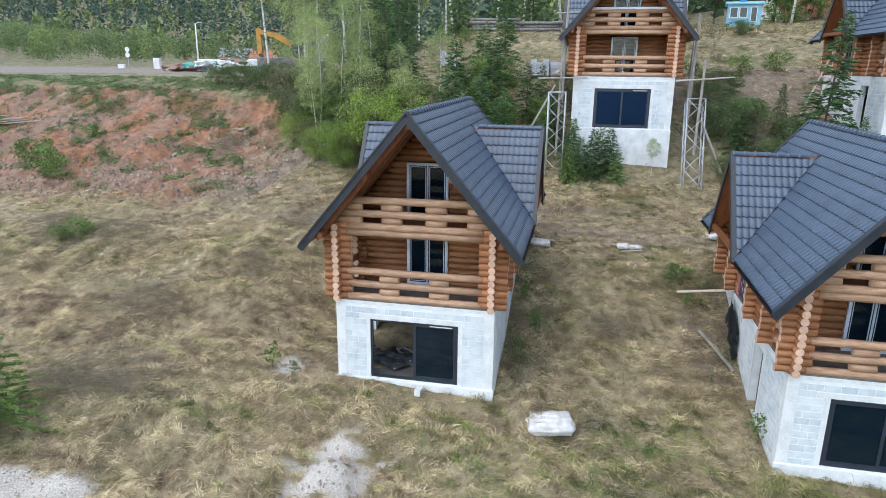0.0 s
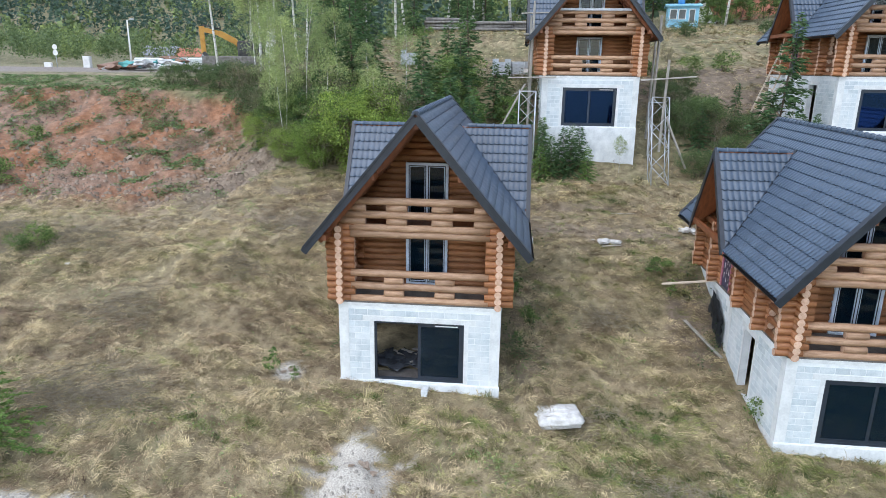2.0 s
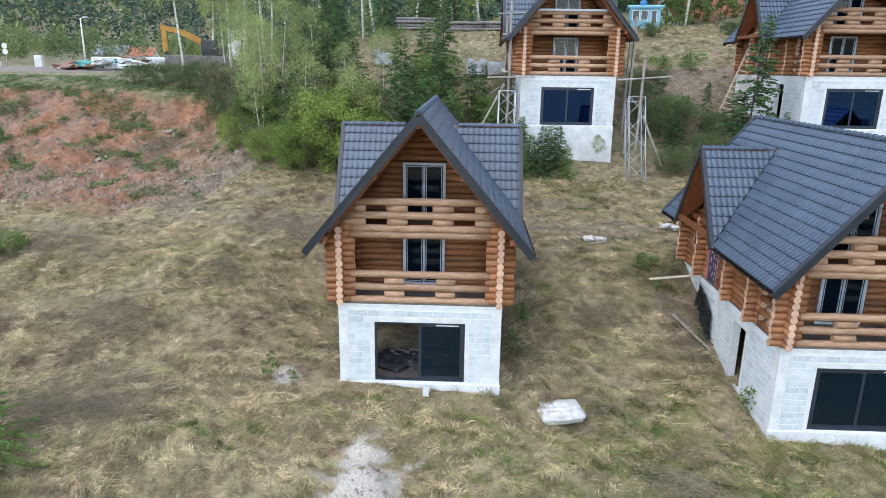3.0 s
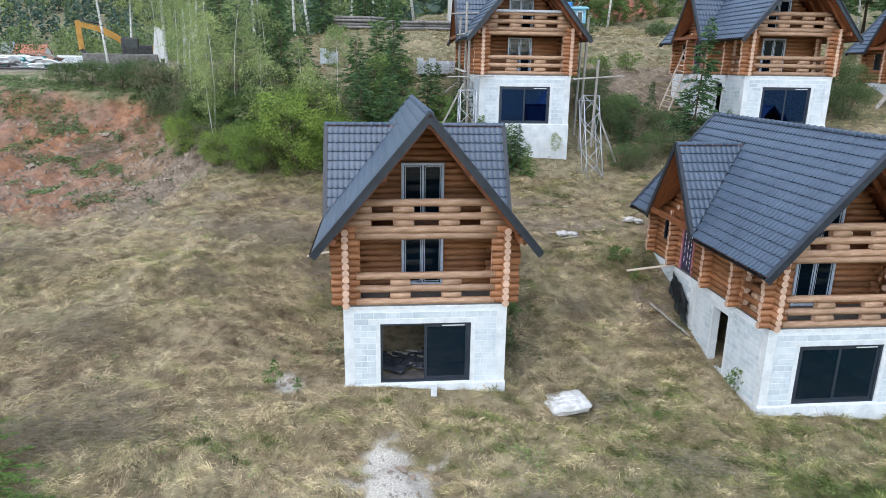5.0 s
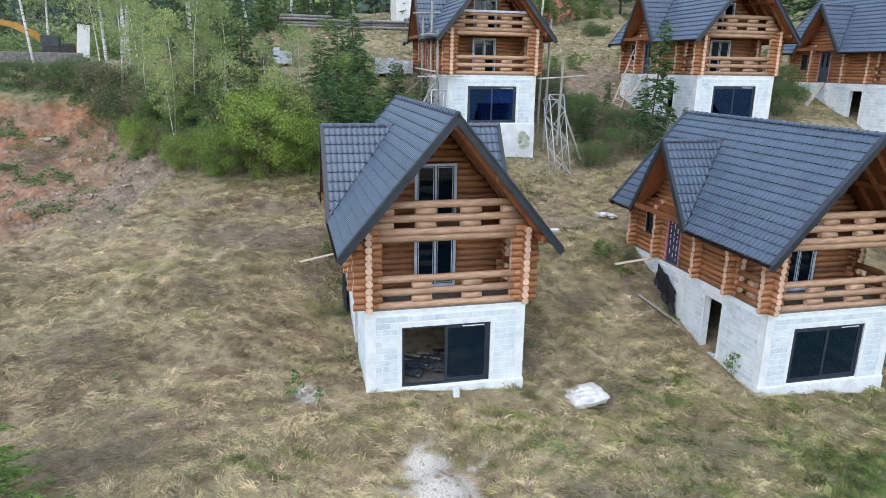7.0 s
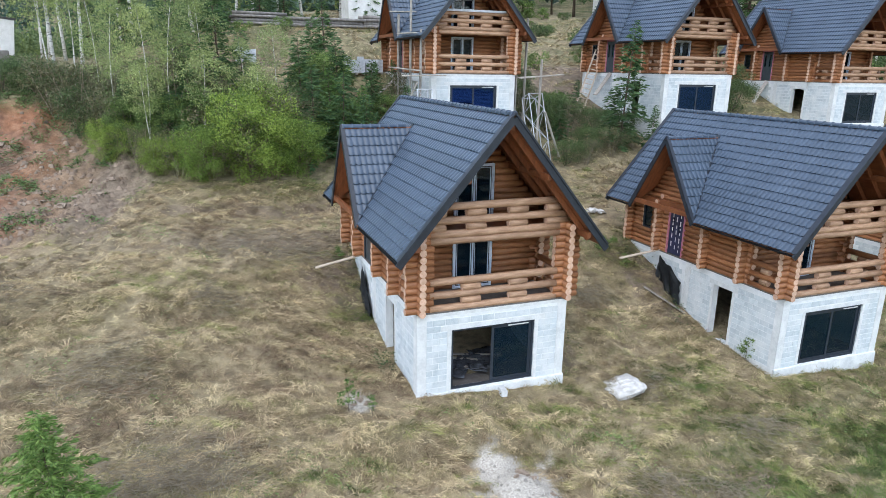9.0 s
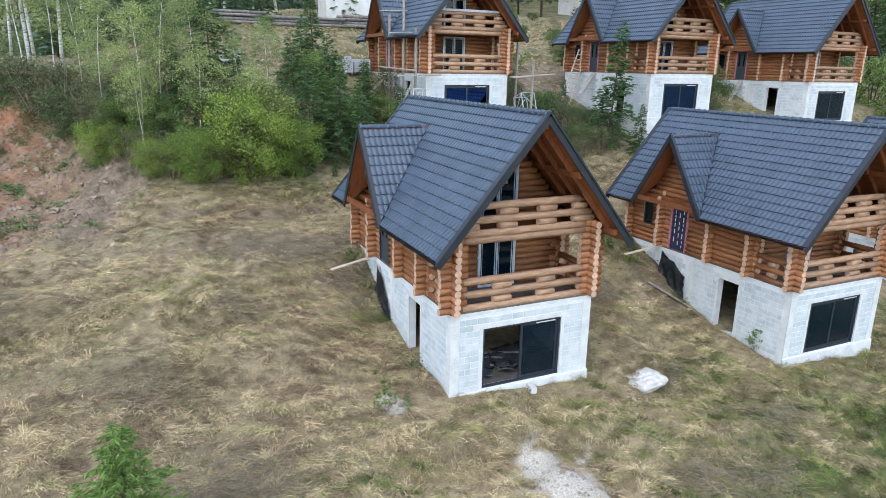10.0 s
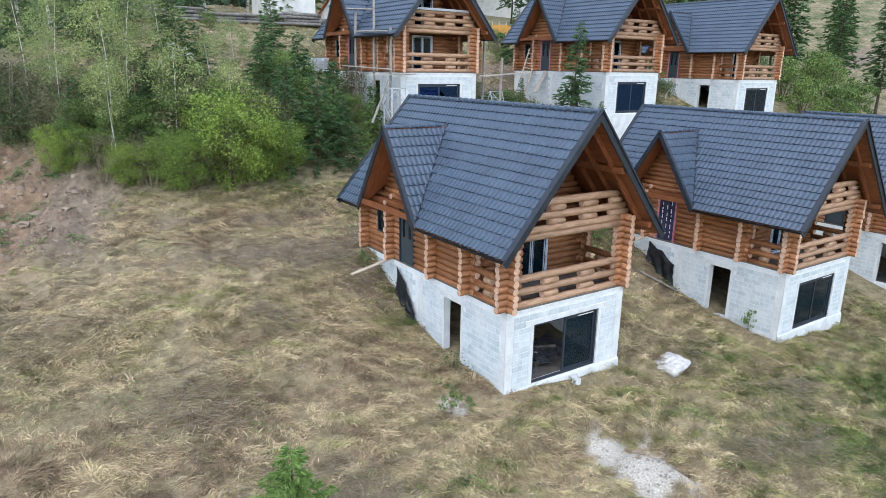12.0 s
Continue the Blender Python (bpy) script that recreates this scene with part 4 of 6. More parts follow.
spruce_near = spruce("young_spruce", "young bright green spruce in the dry meadow", rs(14), 4.3, 2.15, 170, 0.15, M["needle_young"], 0.12)
spruce_thin = spruce("thin_spruce", "thin gappy young spruce on the slope", rs(11), 4.6, 1.15, 100, 0.24, M["needle"], 0.06, 0.15)
spruce_forest = spruce("forest_spruce", "tall forest spruce with bare lower trunk", rs(13), 18.0, 2.9, 110, 0.75, M["needle"], 0.16)

# the thicket on the slope behind the first chalet
plant_place(bush_bright, [(-10.2, 34.2, 1.02), (-12.6, 34.0, 0.6), (-8.2, 34.7, 0.72), (-14.4, 35.0, 0.42), (-16.5, 37.0, 0.5)], 1)
plant_place(bush_green, [(-11.3, 35.6, 1.1), (-13.6, 36.6, 0.75), (-15.4, 37.0, 0.75), (-6.3, 36.8, 0.55), (-9.0, 37.5, 0.8), (-4.4, 37.8, 0.5), (-11.8, 38.6, 0.8), (-2.2, 38.2, 0.5), (-14.2, 39.2, 0.75), (-5.8, 39.4, 0.9), (8.4, 38.4, 0.6)], 2)
plant_place(bush_far, [(21.5, 84.0, 1.0), (24.0, 85.0, 1.1), (27.0, 84.5, 1.0), (30.0, 85.0, 1.1), (37.0, 34.0, 0.9), (39.0, 37.0, 1.1), (36.5, 40.0, 0.9), (41.0, 33.0, 1.0), (43.5, 36.0, 1.2), (38.0, 44.0, 1.0), (46.0, 34.0, 1.0), (48.0, 39.0, 1.2)], 22)
plant_place(bush_far_dark, [(40.0, 41.0, 0.8), (44.0, 44.0, 0.9), (35.5, 37.5, 0.6)], 23)
plant_place(bush_dark, [(-22.6, 45.0, 0.62), (-24.6, 45.4, 0.6), (-26.4, 45.6, 0.5), (-20.6, 44.4, 0.75), (-18.8, 43.0, 0.8), (-17.6, 40.6, 0.9), (-10.4, 36.6, 0.9), (-14.6, 38.0, 0.9), (-7.4, 35.8, 0.6), (-3.4, 36.6, 0.45), (7.6, 34.8, 0.5), (9.4, 35.4, 0.55), (11.3, 35.0, 0.45), (12.2, 36.6, 0.55), (7.6, 37.6, 0.8), (8.8, 39.0, 0.5), (10.8, 37.0, 0.6), (7.0, 40.6, 0.6), (8.2, 42.4, 0.5), (21.6, 37.2, 0.7), (23.0, 39.5, 0.8)], 3)
plant_place(bush_dry, [(-17.0, 39.4, 1.0), (-12.1, 34.1, 0.7), (-13.6, 34.5, 0.7), (-15.3, 35.7, 0.65), (-11.4, 34.6, 0.85), (-18.4, 41.6, 1.15), (-16.0, 38.2, 0.9), (-12.0, 36.2, 1.1), (-10.6, 35.4, 1.2), (-8.6, 36.2, 1.0), (-19.6, 42.6, 0.9), (8.5, 34.2, 0.5), (10.4, 34.4, 0.55), (8.8, 36.8, 0.7), (6.6, 38.8, 0.7), (-13.2, 38.0, 1.2), (7.4, 41.4, 0.6), (-1.2, 39.6, 0.7), (14.8, 36.0, 0.55)], 4)
plant_place(birch_a, [(-14.9, 36.2, 0.85), (-13.7, 36.9, 0.9), (-12.4, 37.4, 0.8), (-16.2, 38.4, 0.85), (-10.3, 36.8, 0.62), (-17.4, 41.6, 0.8), (-18.8, 44.4, 0.9)], 5)
plant_place(birch_b, [(-12.5, 35.0, 0.95), (-14.6, 35.6, 0.8), (-13.2, 38.8, 0.85), (-9.3, 36.0, 0.75), (-16.6, 40.0, 0.8), (-8.4, 38.6, 0.8), (-20.2, 46.0, 1.2), (3.6, 34.9, 0.32)], 6)
plant_place(birch_tall, [(-20.0, 46.6, 0.95), (-18.4, 44.8, 0.9), (-26.5, 54.0, 0.95), (-21.0, 58.0, 1.0), (-16.5, 60.0, 1.05), (-12.0, 62.0, 1.0), (-8.5, 64.0, 1.05), (-5.0, 62.5, 1.0), (-2.5, 65.0, 1.1), (0.5, 63.5, 1.0), (3.0, 66.0, 1.1), (5.5, 68.0, 1.0), (-14.0, 68.0, 1.1), (-6.5, 70.0, 1.1), (9.0, 70.0, 1.0), (20, 76, 1.0), (-24.0, 70.0, 1.0), (-31.0, 72.0, 1.0), (-18.5, 75.0, 1.0), (-28, 90, 1.1), (38.5, 46, 0.8), (40, 52, 0.9), (42.5, 43, 0.85), (44, 49, 0.9), (46, 56, 1.0), (47.5, 45, 0.9), (49, 52, 1.0), (51, 47, 0.95), (53, 58, 1.0), (43, 60, 1.0), (56, 52, 1.0), (39.5, 61, 0.95)], 7)
plant_place(spruce_big, [(-11.2, 37.7, 0.86), (-13.2, 47.0, 0.7), (-13.8, 52.0, 0.8), (-10.4, 55.5, 0.75), (-7.0, 58.5, 0.85), (-16.8, 55.0, 0.8), (-4.8, 60.5, 0.8), (2.0, 60.0, 0.8), (-20.0, 64.0, 0.9)], 8)
plant_place(spruce_mid, [(-7.2, 38.0, 0.95), (-13.9, 35.9, 0.65), (-11.5, 35.7, 0.7), (-12.9, 36.6, 0.8), (-15.9, 37.6, 0.7), (-6.9, 35.7, 0.95), (-5.5, 35.6, 0.92), (-4.2, 35.2, 0.75), (-5.0, 38.6, 0.9), (-3.2, 38.6, 0.65), (-1.6, 37.0, 0.6), (-6.2, 40.6, 0.9), (-2.6, 40.4, 0.5), (-11.6, 37.4, 0.8), (-13.0, 37.8, 0.8), (1.0, 34.7, 0.54), (0.0, 34.5, 0.45), (0.5, 34.9, 0.5), (1.5, 35.0, 0.48), (-0.5, 34.9, 0.5), (-10.2, 38.6, 0.9), (8.0, 36.6, 0.5), (17.8, 48.0, 0.9)], 9)
plant_place(spruce_young, [(-4.2, 36.4, 1.1), (-2.2, 36.2, 0.95), (-5.8, 37.2, 1.15), (-8.2, 35.4, 0.7), (-0.4, 35.6, 0.8), (1.9, 34.1, 0.6), (-0.6, 34.0, 0.6), (-3.0, 34.8, 0.7)], 10)
plant_place(spruce_near, [(-15.75, 13.35, 1.0)], 13)
plant_place(spruce_thin, [(-4.9, 42.5, 1.2), (0.0, 38.8, 0.95), (11.2, 34.9, 1.6), (10.2, 38.6, 0.6), (-1.0, 41.2, 0.5), (14.2, 34.8, 0.5), (12.4, 33.6, 0.7)], 11)
_r = random.Random(15)
for src, n in ((bush_far, 14), (bush_far_dark, 12), (bush_dry, 14)):
    for i in range(n):
        x, y, k = _r.uniform(5, 34), _r.uniform(46, 84), _r.uniform(0.25, 0.6)
        if abs(x - 14.9) < 4 and 60 < y < 73:
            continue
        copy_thing(src, pose(x, y, at_ground(x, y) - 0.05, 0, 0, _r.uniform(0, 360)) @ Matrix.Diagonal((k / src.matrix_basis.to_scale().x, k / src.matrix_basis.to_scale().x, k * 0.8 / src.matrix_basis.to_scale().z, 1)))
spots = []
_r = random.Random(5)
for i in range(20):
    spots.append((_r.uniform(37, 62), _r.uniform(34, 75), _r.uniform(0.75, 1.15)))
for i in range(16):
    spots.append((_r.uniform(8, 40), _r.uniform(80, 110), _r.uniform(0.6, 0.95)))
plant_place(spruce_forest, spots, 12)


def ground_points(n, x0, x1, y0, y1, rng, keep):
    x, y = rng.uniform(x0, x1, n), rng.uniform(y0, y1, n)
    k = keep(x, y) > rng.uniform(0, 1, n)
    return x[k], y[k]


def meadow_keep(x, y):
    g = np.maximum.reduce([blob(x, y, -5.75, 14.2, 1.3, 1.6, 21), blob(x, y, -13.4, 11.7, 2.4, 0.8, 23), blob(x, y, -8.95, 18.5, 0.5, 0.45, 25)])
    track = np.clip(1 - np.abs(y - 28.6 - 0.05 * x + wave(x, y, 0.7, 31)) / 1.7, 0, 1) * 0.7
    return outside(x, y) * (1 - g) * (1 - bank_mask(x, y)) * (1 - track) * np.clip(0.92 + 0.5 * wave(x, y, 1.1, 51), 0.35, 1)


def grass_mat():
    m, n, l, b = mat("dry_grass_blades", 0.85)
    b.inputs["Specular IOR Level"].default_value = 0.2
    isl = n.new("ShaderNodeNewGeometry").outputs["Random Per Island"]
    c = ramp(n, l, attr(n, "tone"), (0.0, (0.23, 0.165, 0.115)), (0.22, (0.41, 0.32, 0.20)), (0.42, (0.58, 0.475, 0.30)), (0.62, (0.51, 0.43, 0.25)), (0.78, (0.27, 0.275, 0.10)), (1.0, (0.10, 0.155, 0.042)))
    c = mix(n, l, 1.0, c, ramp(n, l, isl, (0.0, (0.8, 0.79, 0.77)), (1.0, (1.14, 1.135, 1.12))), "MULTIPLY")
    # random wisp brightness, with the shaded gaps between mats painted in
    c = mix(n, l, 1.0, c, ramp(n, l, attr(n, "mat_shade"), (0.0, (0.38, 0.365, 0.345)), (1.0, (1.36, 1.35, 1.32))), "MULTIPLY")
    l.new(c, b.inputs["Base Color"])
    return m


M["grass"] = grass_mat()


def make_grass(name, label, tufts, blades, area, rng, length, keep, tone_bias=0.0, thick=1.0):
    """Wisps of matted blades: those of one wisp lie together and share a tone."""
    x, y = ground_points(tufts, *area, rng, keep)
    n = len(x)
    ang = 2.4 * wave(x, y, 0.8, 61) * math.pi + 2.0 * wave(x, y, 2.5, 62) + rng.normal(0, 1.0, n)
    tone = np.clip(0.41 + 0.28 * wave(x, y, 0.55, 63) + 0.30 * wave(x, y, 1.7, 64) + 0.45 * wave(x, y, 6.5, 65) + rng.normal(0, 0.13, n) + tone_bias + 0.34 * np.clip((x + 5) / 6, 0, 1) * np.clip((20 - y) / 6, 0, 1), 0, 1)
    fringe = np.clip(1 - np.abs(y - 34.3) / 2.2, 0, 1) * np.clip((-3 - x) / 2, 0, 1)
    tone = np.clip(tone + 0.26 * fringe + 0.22 * np.clip(1.6 * wave(x, y, 1.0, 70) - 0.25, 0, 1) * np.clip((y - 21) / 4, 0, 1) * (y < 33), 0, 1)
    lane = np.clip((x + 3) / 4, 0, 1) * np.clip((33 - y) / 4, 0, 1)
    tone = np.clip(tone + lane * (0.13 + 0.35 * np.clip(wave(x, y, 0.9, 68), 0, 1)), 0, 1)
    # low values paint shadow between the grass mats, plus random variation
    mat_shade = np.clip(0.52 + 0.5 * wave(x, y, 3.2, 67) + 0.9 * wave(x, y, 8.5, 69) + rng.normal(0, 0.17, n) - 0.14 * lane, 0, 1)
    size = np.clip(0.8 + 0.55 * wave(x, y, 1.4, 66) + rng.normal(0, 0.2, n), 0.3, 1.6) * length
    rise = np.abs(rng.normal(0.2, 0.2, n))
    X, Y, A, Tn, S, W, E = (np.repeat(v, blades) for v in (x, y, ang, tone, size, mat_shade, rise))
    k = len(X)
    across, along = rng.normal(0, 0.045, k), rng.normal(0, 0.10, k)
    X, Y = X + np.cos(A) * along - np.sin(A) * across, Y + np.sin(A) * along + np.cos(A) * across
    A = A + rng.normal(0, 0.34, k)
    el = np.abs(E + rng.normal(0, 0.13, k))
    L = S * rng.uniform(0.5, 1.3, k)
    Z = height(X, Y) - 0.01
    d = np.stack([np.cos(A) * np.cos(el), np.sin(A) * np.cos(el), np.sin(el)], 1)
    side = np.stack([-np.sin(A), np.cos(A), rng.normal(0, 0.45, k)], 1)
    w = thick * rng.uniform(0.0035, 0.0082, k)[:, None]
    p = np.stack([X, Y, Z], 1)
    mid = p + d * (L * 0.5)[:, None] + np.array((0, 0, 1.0)) * (L * 0.10)[:, None]
    tip = p + d * L[:, None] - np.array((0, 0, 1.0)) * (L * (0.1 + 0.5 * el) * rng.uniform(0, 1.2, k))[:, None]
    v = np.stack([p, mid + side * w, tip, mid - side * w], 1).reshape(-1, 3)
    me = quads_mesh(name, v, M["grass"])
    for key, val in (("tone", Tn), ("mat_shade", W)):
        me.attributes.new(key, "FLOAT", "POINT").data.foreach_set("value", np.repeat(val, 4).astype(np.float32))
    return tagged(new(name, me), label, "grass", kind="stuff")


make_grass("meadow_grass", "long matted straw-coloured grass with green tufts", 68000, 12, (-33, 16, 9.0, 33.8), rs(20), 0.36, meadow_keep)
make_grass("meadow_thatch", "short trampled straw between the longer grass", 52000, 8, (-26, 14, 9.0, 28), rs(26), 0.2, meadow_keep, -0.03, 1.15)
make_grass("slope_grass", "rough dry grass on the upper slope", 22000, 8, (-17, 34, 31, 76), rs(21), 0.5, lambda x, y: outside(x, y) * 0.9 * (1 - bank_mask(x, y)), 0.08, 1.7)


# green weeds: low rosettes on the bank and among the grass
def make_weeds(name, label, n, area, rng, keep, leaf, material, per=12, spread=0.18, tall=0.16):
    x, y = ground_points(n, *area, rng, keep)
    X, Y = np.repeat(x, per) + rng.normal(0, spread, len(x) * per), np.repeat(y, per) + rng.normal(0, spread, len(x) * per)
    Z = height(X, Y) + rng.uniform(0.02, tall, len(X))
    v = leaf_quads(np.stack([X, Y, Z], 1), leaf, rng, flat=0.55, aspect=0.85)
    return tagged(new(name, quads_mesh(name, v, material)), label, "plants", kind="stuff")


M["weed"] = leaf_mat("weed_leaves", (0.10, 0.165, 0.065), (0.27, 0.355, 0.155))
make_weeds("bank_weeds", "round-leaved green weeds on the red soil bank", 26000, (-48, -15, 31, 48), rs(22), lambda x, y: np.clip(bank_mask(x, y) + (y > 43) * 0.7, 0, 1) * np.clip(2.6 * wave(x, y, 1.3, 71) + 2.2 * wave(x, y, 3.6, 72) - 0.3 + (y - 37) * 0.10, 0, 1), 0.12, M["weed"], 9, 0.15)
make_weeds("meadow_weeds", "scattered small green weeds in the dry grass", 13000, (-27, 16, 9.5, 33), rs(23), lambda x, y: meadow_keep(x, y) * np.clip(3 * wave(x, y, 1.3, 73) + 2 * wave(x, y, 3.9, 74) - 0.9, 0, 1), 0.07, M["weed"], 9, 0.11)


def beside(x, y, hx, hy, s, reach):
    """How near a spot lies to a long cellar wall (s: -1 or 1)."""
    d = s * (x - hx) - 2.5
    return np.clip(1 - d / reach, 0, 1) * (d > 0.02) * np.clip((y - hy - 0.6) / 1.5, 0, 1) * np.clip((hy + 9.5 - y) / 1.5, 0, 1)


make_weeds("wall_weeds", "dark green weeds and nettles along the cellar walls", 9000, (-9, 12, 17, 30), rs(25), lambda x, y: np.clip(beside(x, y, -4.7, 18.34, 1, 2.0) + 0.55 * beside(x, y, -4.7, 18.34, -1, 1.1) + 0.45 * beside(x, y, 8.15, 17.05, -1, 1.6), 0, 1) * np.clip(0.35 + 2.0 * wave(x, y, 2.6, 75), 0.05, 1), 0.085, M["leaf_dark"], 12, 0.13, 0.42)


def make_brush(name, label, heaps, rng, n=420):
    """Heaps of dead twigs, flattened on the ground."""
    vs = []
    per = n
    for cx, cy, r in heaps:
        n = int(per * (0.4 + 0.8 * r * r))
        u, v = rng.normal(0, 0.95, n), rng.normal(0, 0.6, n)
        X, Y = cx + u * r, cy + v * r
        Z = height(X, Y) + np.abs(rng.normal(0, 0.1, n)) + 0.22 * r * np.exp(-u * u - 2 * v * v) * rng.uniform(0.2, 1, n)
        a = rng.uniform(0, math.tau, n)
        e = rng.normal(0.1, 0.25, n)
        d = np.stack([np.cos(a) * np.cos(e), np.sin(a) * np.cos(e), np.sin(e)], 1) * rng.uniform(0.2, 0.6, n)[:, None]
        s = np.cross(d, np.array((0, 0, 1.0)))
        s = s / (np.linalg.norm(s, axis=1)[:, None] + 1e-6) * 0.007
        p = np.stack([X, Y, Z], 1)
        vs.append(np.stack([p - d / 2, p + s, p + d / 2, p - s], 1).reshape(-1, 3))
        up = np.array((0, 0, 0.007))
        vs.append(np.stack([p - d / 2, p + up, p + d / 2, p - up], 1).reshape(-1, 3))
    return tagged(new(name, quads_mesh(name, np.concatenate(vs), M["twig"])), label, "brushwood", kind="stuff")


make_brush("dead_brushwood", "flattened patches of dead grey-brown brush", [(-14.4, 16.4, 1.5), (-13.2, 15.8, 1.0), (-15.4, 15.6, 0.9), (-11.2, 27.6, 1.3), (-9.0, 26.6, 1.2), (-15.8, 20.3, 1.1), (-12.6, 23.4, 0.7), (-20.4, 25.4, 1.4), (-22.8, 25.0, 1.3), (1.6, 22.6, 0.6), (0.4, 17.3, 0.6), (-24.5, 26.4, 1.0), (-2.2, 13.2, 0.9), (-0.9, 12.2, 0.8), (2.5, 14.5, 0.8), (10.4, 40.0, 1.6), (8.6, 41.2, 1.4), (-22.0, 38.6, 1.0)], rs(24), 620)


# far woods
def far_wood(name, label, spots, rng, kind, material, leaves=60, grain=0.16):
    x, y, h = spots
    z = height(x, y)
    n = len(x)
    vs = []
    if kind == "conifer":
        for i in range(leaves):
            q = rng.uniform(0.05, 1.0, n)
            a = rng.uniform(0, math.tau, n)
            r = h * 0.21 * (1.03 - q) * rng.uniform(0.45, 1.1, n)
            c = np.stack([x + np.cos(a) * r, y + np.sin(a) * r, z + h * q], 1)
            out = np.stack([np.cos(a), np.sin(a), rng.uniform(-0.9, -0.1, n)], 1)
            q4 = leaf_quads(c, 1.0, rng, aspect=0.75, axis_dir=out / np.linalg.norm(out, axis=1)[:, None]).reshape(n, 4, 3) - c[:, None]
            vs.append((q4 * (h * grain * (1.25 - 0.8 * q))[:, None, None] + c[:, None]).reshape(-1, 3))
    else:
        for s in range(leaves):
            d = unit(n, rng)
            q = rng.uniform(0.35, 1.0, n)
            c = np.stack([x + d[:, 0] * q * h * 0.27, y + d[:, 1] * q * h * 0.27, z + h * (0.56 + 0.42 * d[:, 2] * q)], 1)
            q4 = leaf_quads(c, 1.0, rng, aspect=0.8).reshape(n, 4, 3) - c[:, None]
            vs.append((q4 * (h * grain)[:, None, None] + c[:, None]).reshape(-1, 3))
    me = quads_mesh(name, np.concatenate(vs), material)
    me.attributes.new("tone", "FLOAT", "POINT").data.foreach_set("value", np.tile(np.repeat(rng.uniform(0, 1, n), 4), len(vs)).astype(np.float32))
    return tagged(new(name, me), label, "forest", kind="stuff")


def scatter(n, x0, x1, y0, y1, h0, h1, rng, keep=None):
    x, y = rng.uniform(x0, x1, n), rng.uniform(y0, y1, n)
    if keep is not None:
        k = keep(x, y)
        x, y = x[k], y[k]
    return x, y, rng.uniform(h0, h1, len(x))


_r1 = rs(30)


def fan(n, y0, y1, left, right, h0, h1, rng, keep=None):
    """Spots over a widening stretch of hillside."""
    y = np.sqrt(rng.uniform(y0 ** 2, y1 ** 2, n))
    x = y * rng.uniform(left, right, n)
    if keep is not None:
        k = keep(x, y)
        x, y = x[k], y[k]
    return x, y, rng.uniform(h0, h1, len(x))


field = lambda x, y: ~((np.abs(x + 0.53 * y) < 26) & (y > 190) & (y < 300))
# these conifers have the haze of distance in their base colour
far_wood("hill_conifers", "dense dark conifer forest on the far hillside", fan(7500, 370, 1000, -1.15, 0.5, 13, 21, _r1), _r1, "conifer", M["needle_haze"], 34, 0.135)
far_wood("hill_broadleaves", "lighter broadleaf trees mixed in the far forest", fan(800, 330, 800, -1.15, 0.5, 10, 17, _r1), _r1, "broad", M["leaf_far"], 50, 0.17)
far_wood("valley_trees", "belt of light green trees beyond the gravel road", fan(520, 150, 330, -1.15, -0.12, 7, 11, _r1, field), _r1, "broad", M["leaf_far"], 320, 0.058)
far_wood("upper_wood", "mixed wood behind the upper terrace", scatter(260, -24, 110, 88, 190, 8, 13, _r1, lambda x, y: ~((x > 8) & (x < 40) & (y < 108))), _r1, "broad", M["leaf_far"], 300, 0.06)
far_wood("upper_conifers", "conifers behind the upper terrace", scatter(420, -24, 200, 96, 260, 10, 17, _r1), _r1, "conifer", M["needle_haze"], 90, 0.09)


def pebbles(name, label, n, area, rng, keep, s0, s1):
    x, y = ground_points(n, *area, rng, keep)
    k = len(x)
    c = np.stack([x, y, height(x, y) + 0.01], 1)
    sz = (s0 + (s1 - s0) * rng.uniform(0, 1, k) ** 3)[:, None]
    base = np.array([(-1, -0.7, -0.5), (1, -0.8, -0.5), (0.9, 0.8, -0.5), (-0.8, 0.9, -0.5), (-0.5, -0.4, 0.6), (0.6, -0.3, 0.5), (0.4, 0.5, 0.65), (-0.5, 0.4, 0.55)])
    v = c[:, None] + (base[None] * rng.uniform(0.6, 1.4, (k, 8, 3))) * sz[:, None]
    f = np.array([(0, 1, 5, 4), (1, 2, 6, 5), (2, 3, 7, 6), (3, 0, 4, 7), (4, 5, 6, 7)])
    faces = (np.arange(k)[:, None, None] * 8 + f[None]).reshape(-1, 4)
    return tagged(new(name, array_mesh(name, v.reshape(-1, 3), faces, [M["pebble"]])), label, "stones", kind="stuff")


M["pebble"] = surface("pebbles", (0.19, 0.13, 0.09), (0.36, 0.28, 0.21), 0.8, 0.9, bumps=None, island=0.5)
pebbles("bank_stones", "loose stones and clods over the red bank", 14000, (-46, -13, 30, 45), rs(50), lambda x, y: bank_mask(x, y) * np.clip(1.1 - (y - 31) / 12, 0.25, 1), 0.02, 0.15)
M["pale_pebble"] = surface("pale_gravel", (0.33, 0.30, 0.26), (0.54, 0.505, 0.455), 0.8, 0.9, bumps=None, island=0.4)
_p = pebbles("gravel", "pale crushed gravel patches in the grass", 9000, (-17, 0, 10, 20), rs(51), lambda x, y: np.maximum.reduce([blob(x, y, -5.75, 14.2, 1.3, 1.6, 21), blob(x, y, -13.4, 11.7, 2.4, 0.8, 23), blob(x, y, -8.95, 18.5, 0.5, 0.45, 25)]), 0.008, 0.05)
_p.data.materials[0] = M["pale_pebble"]
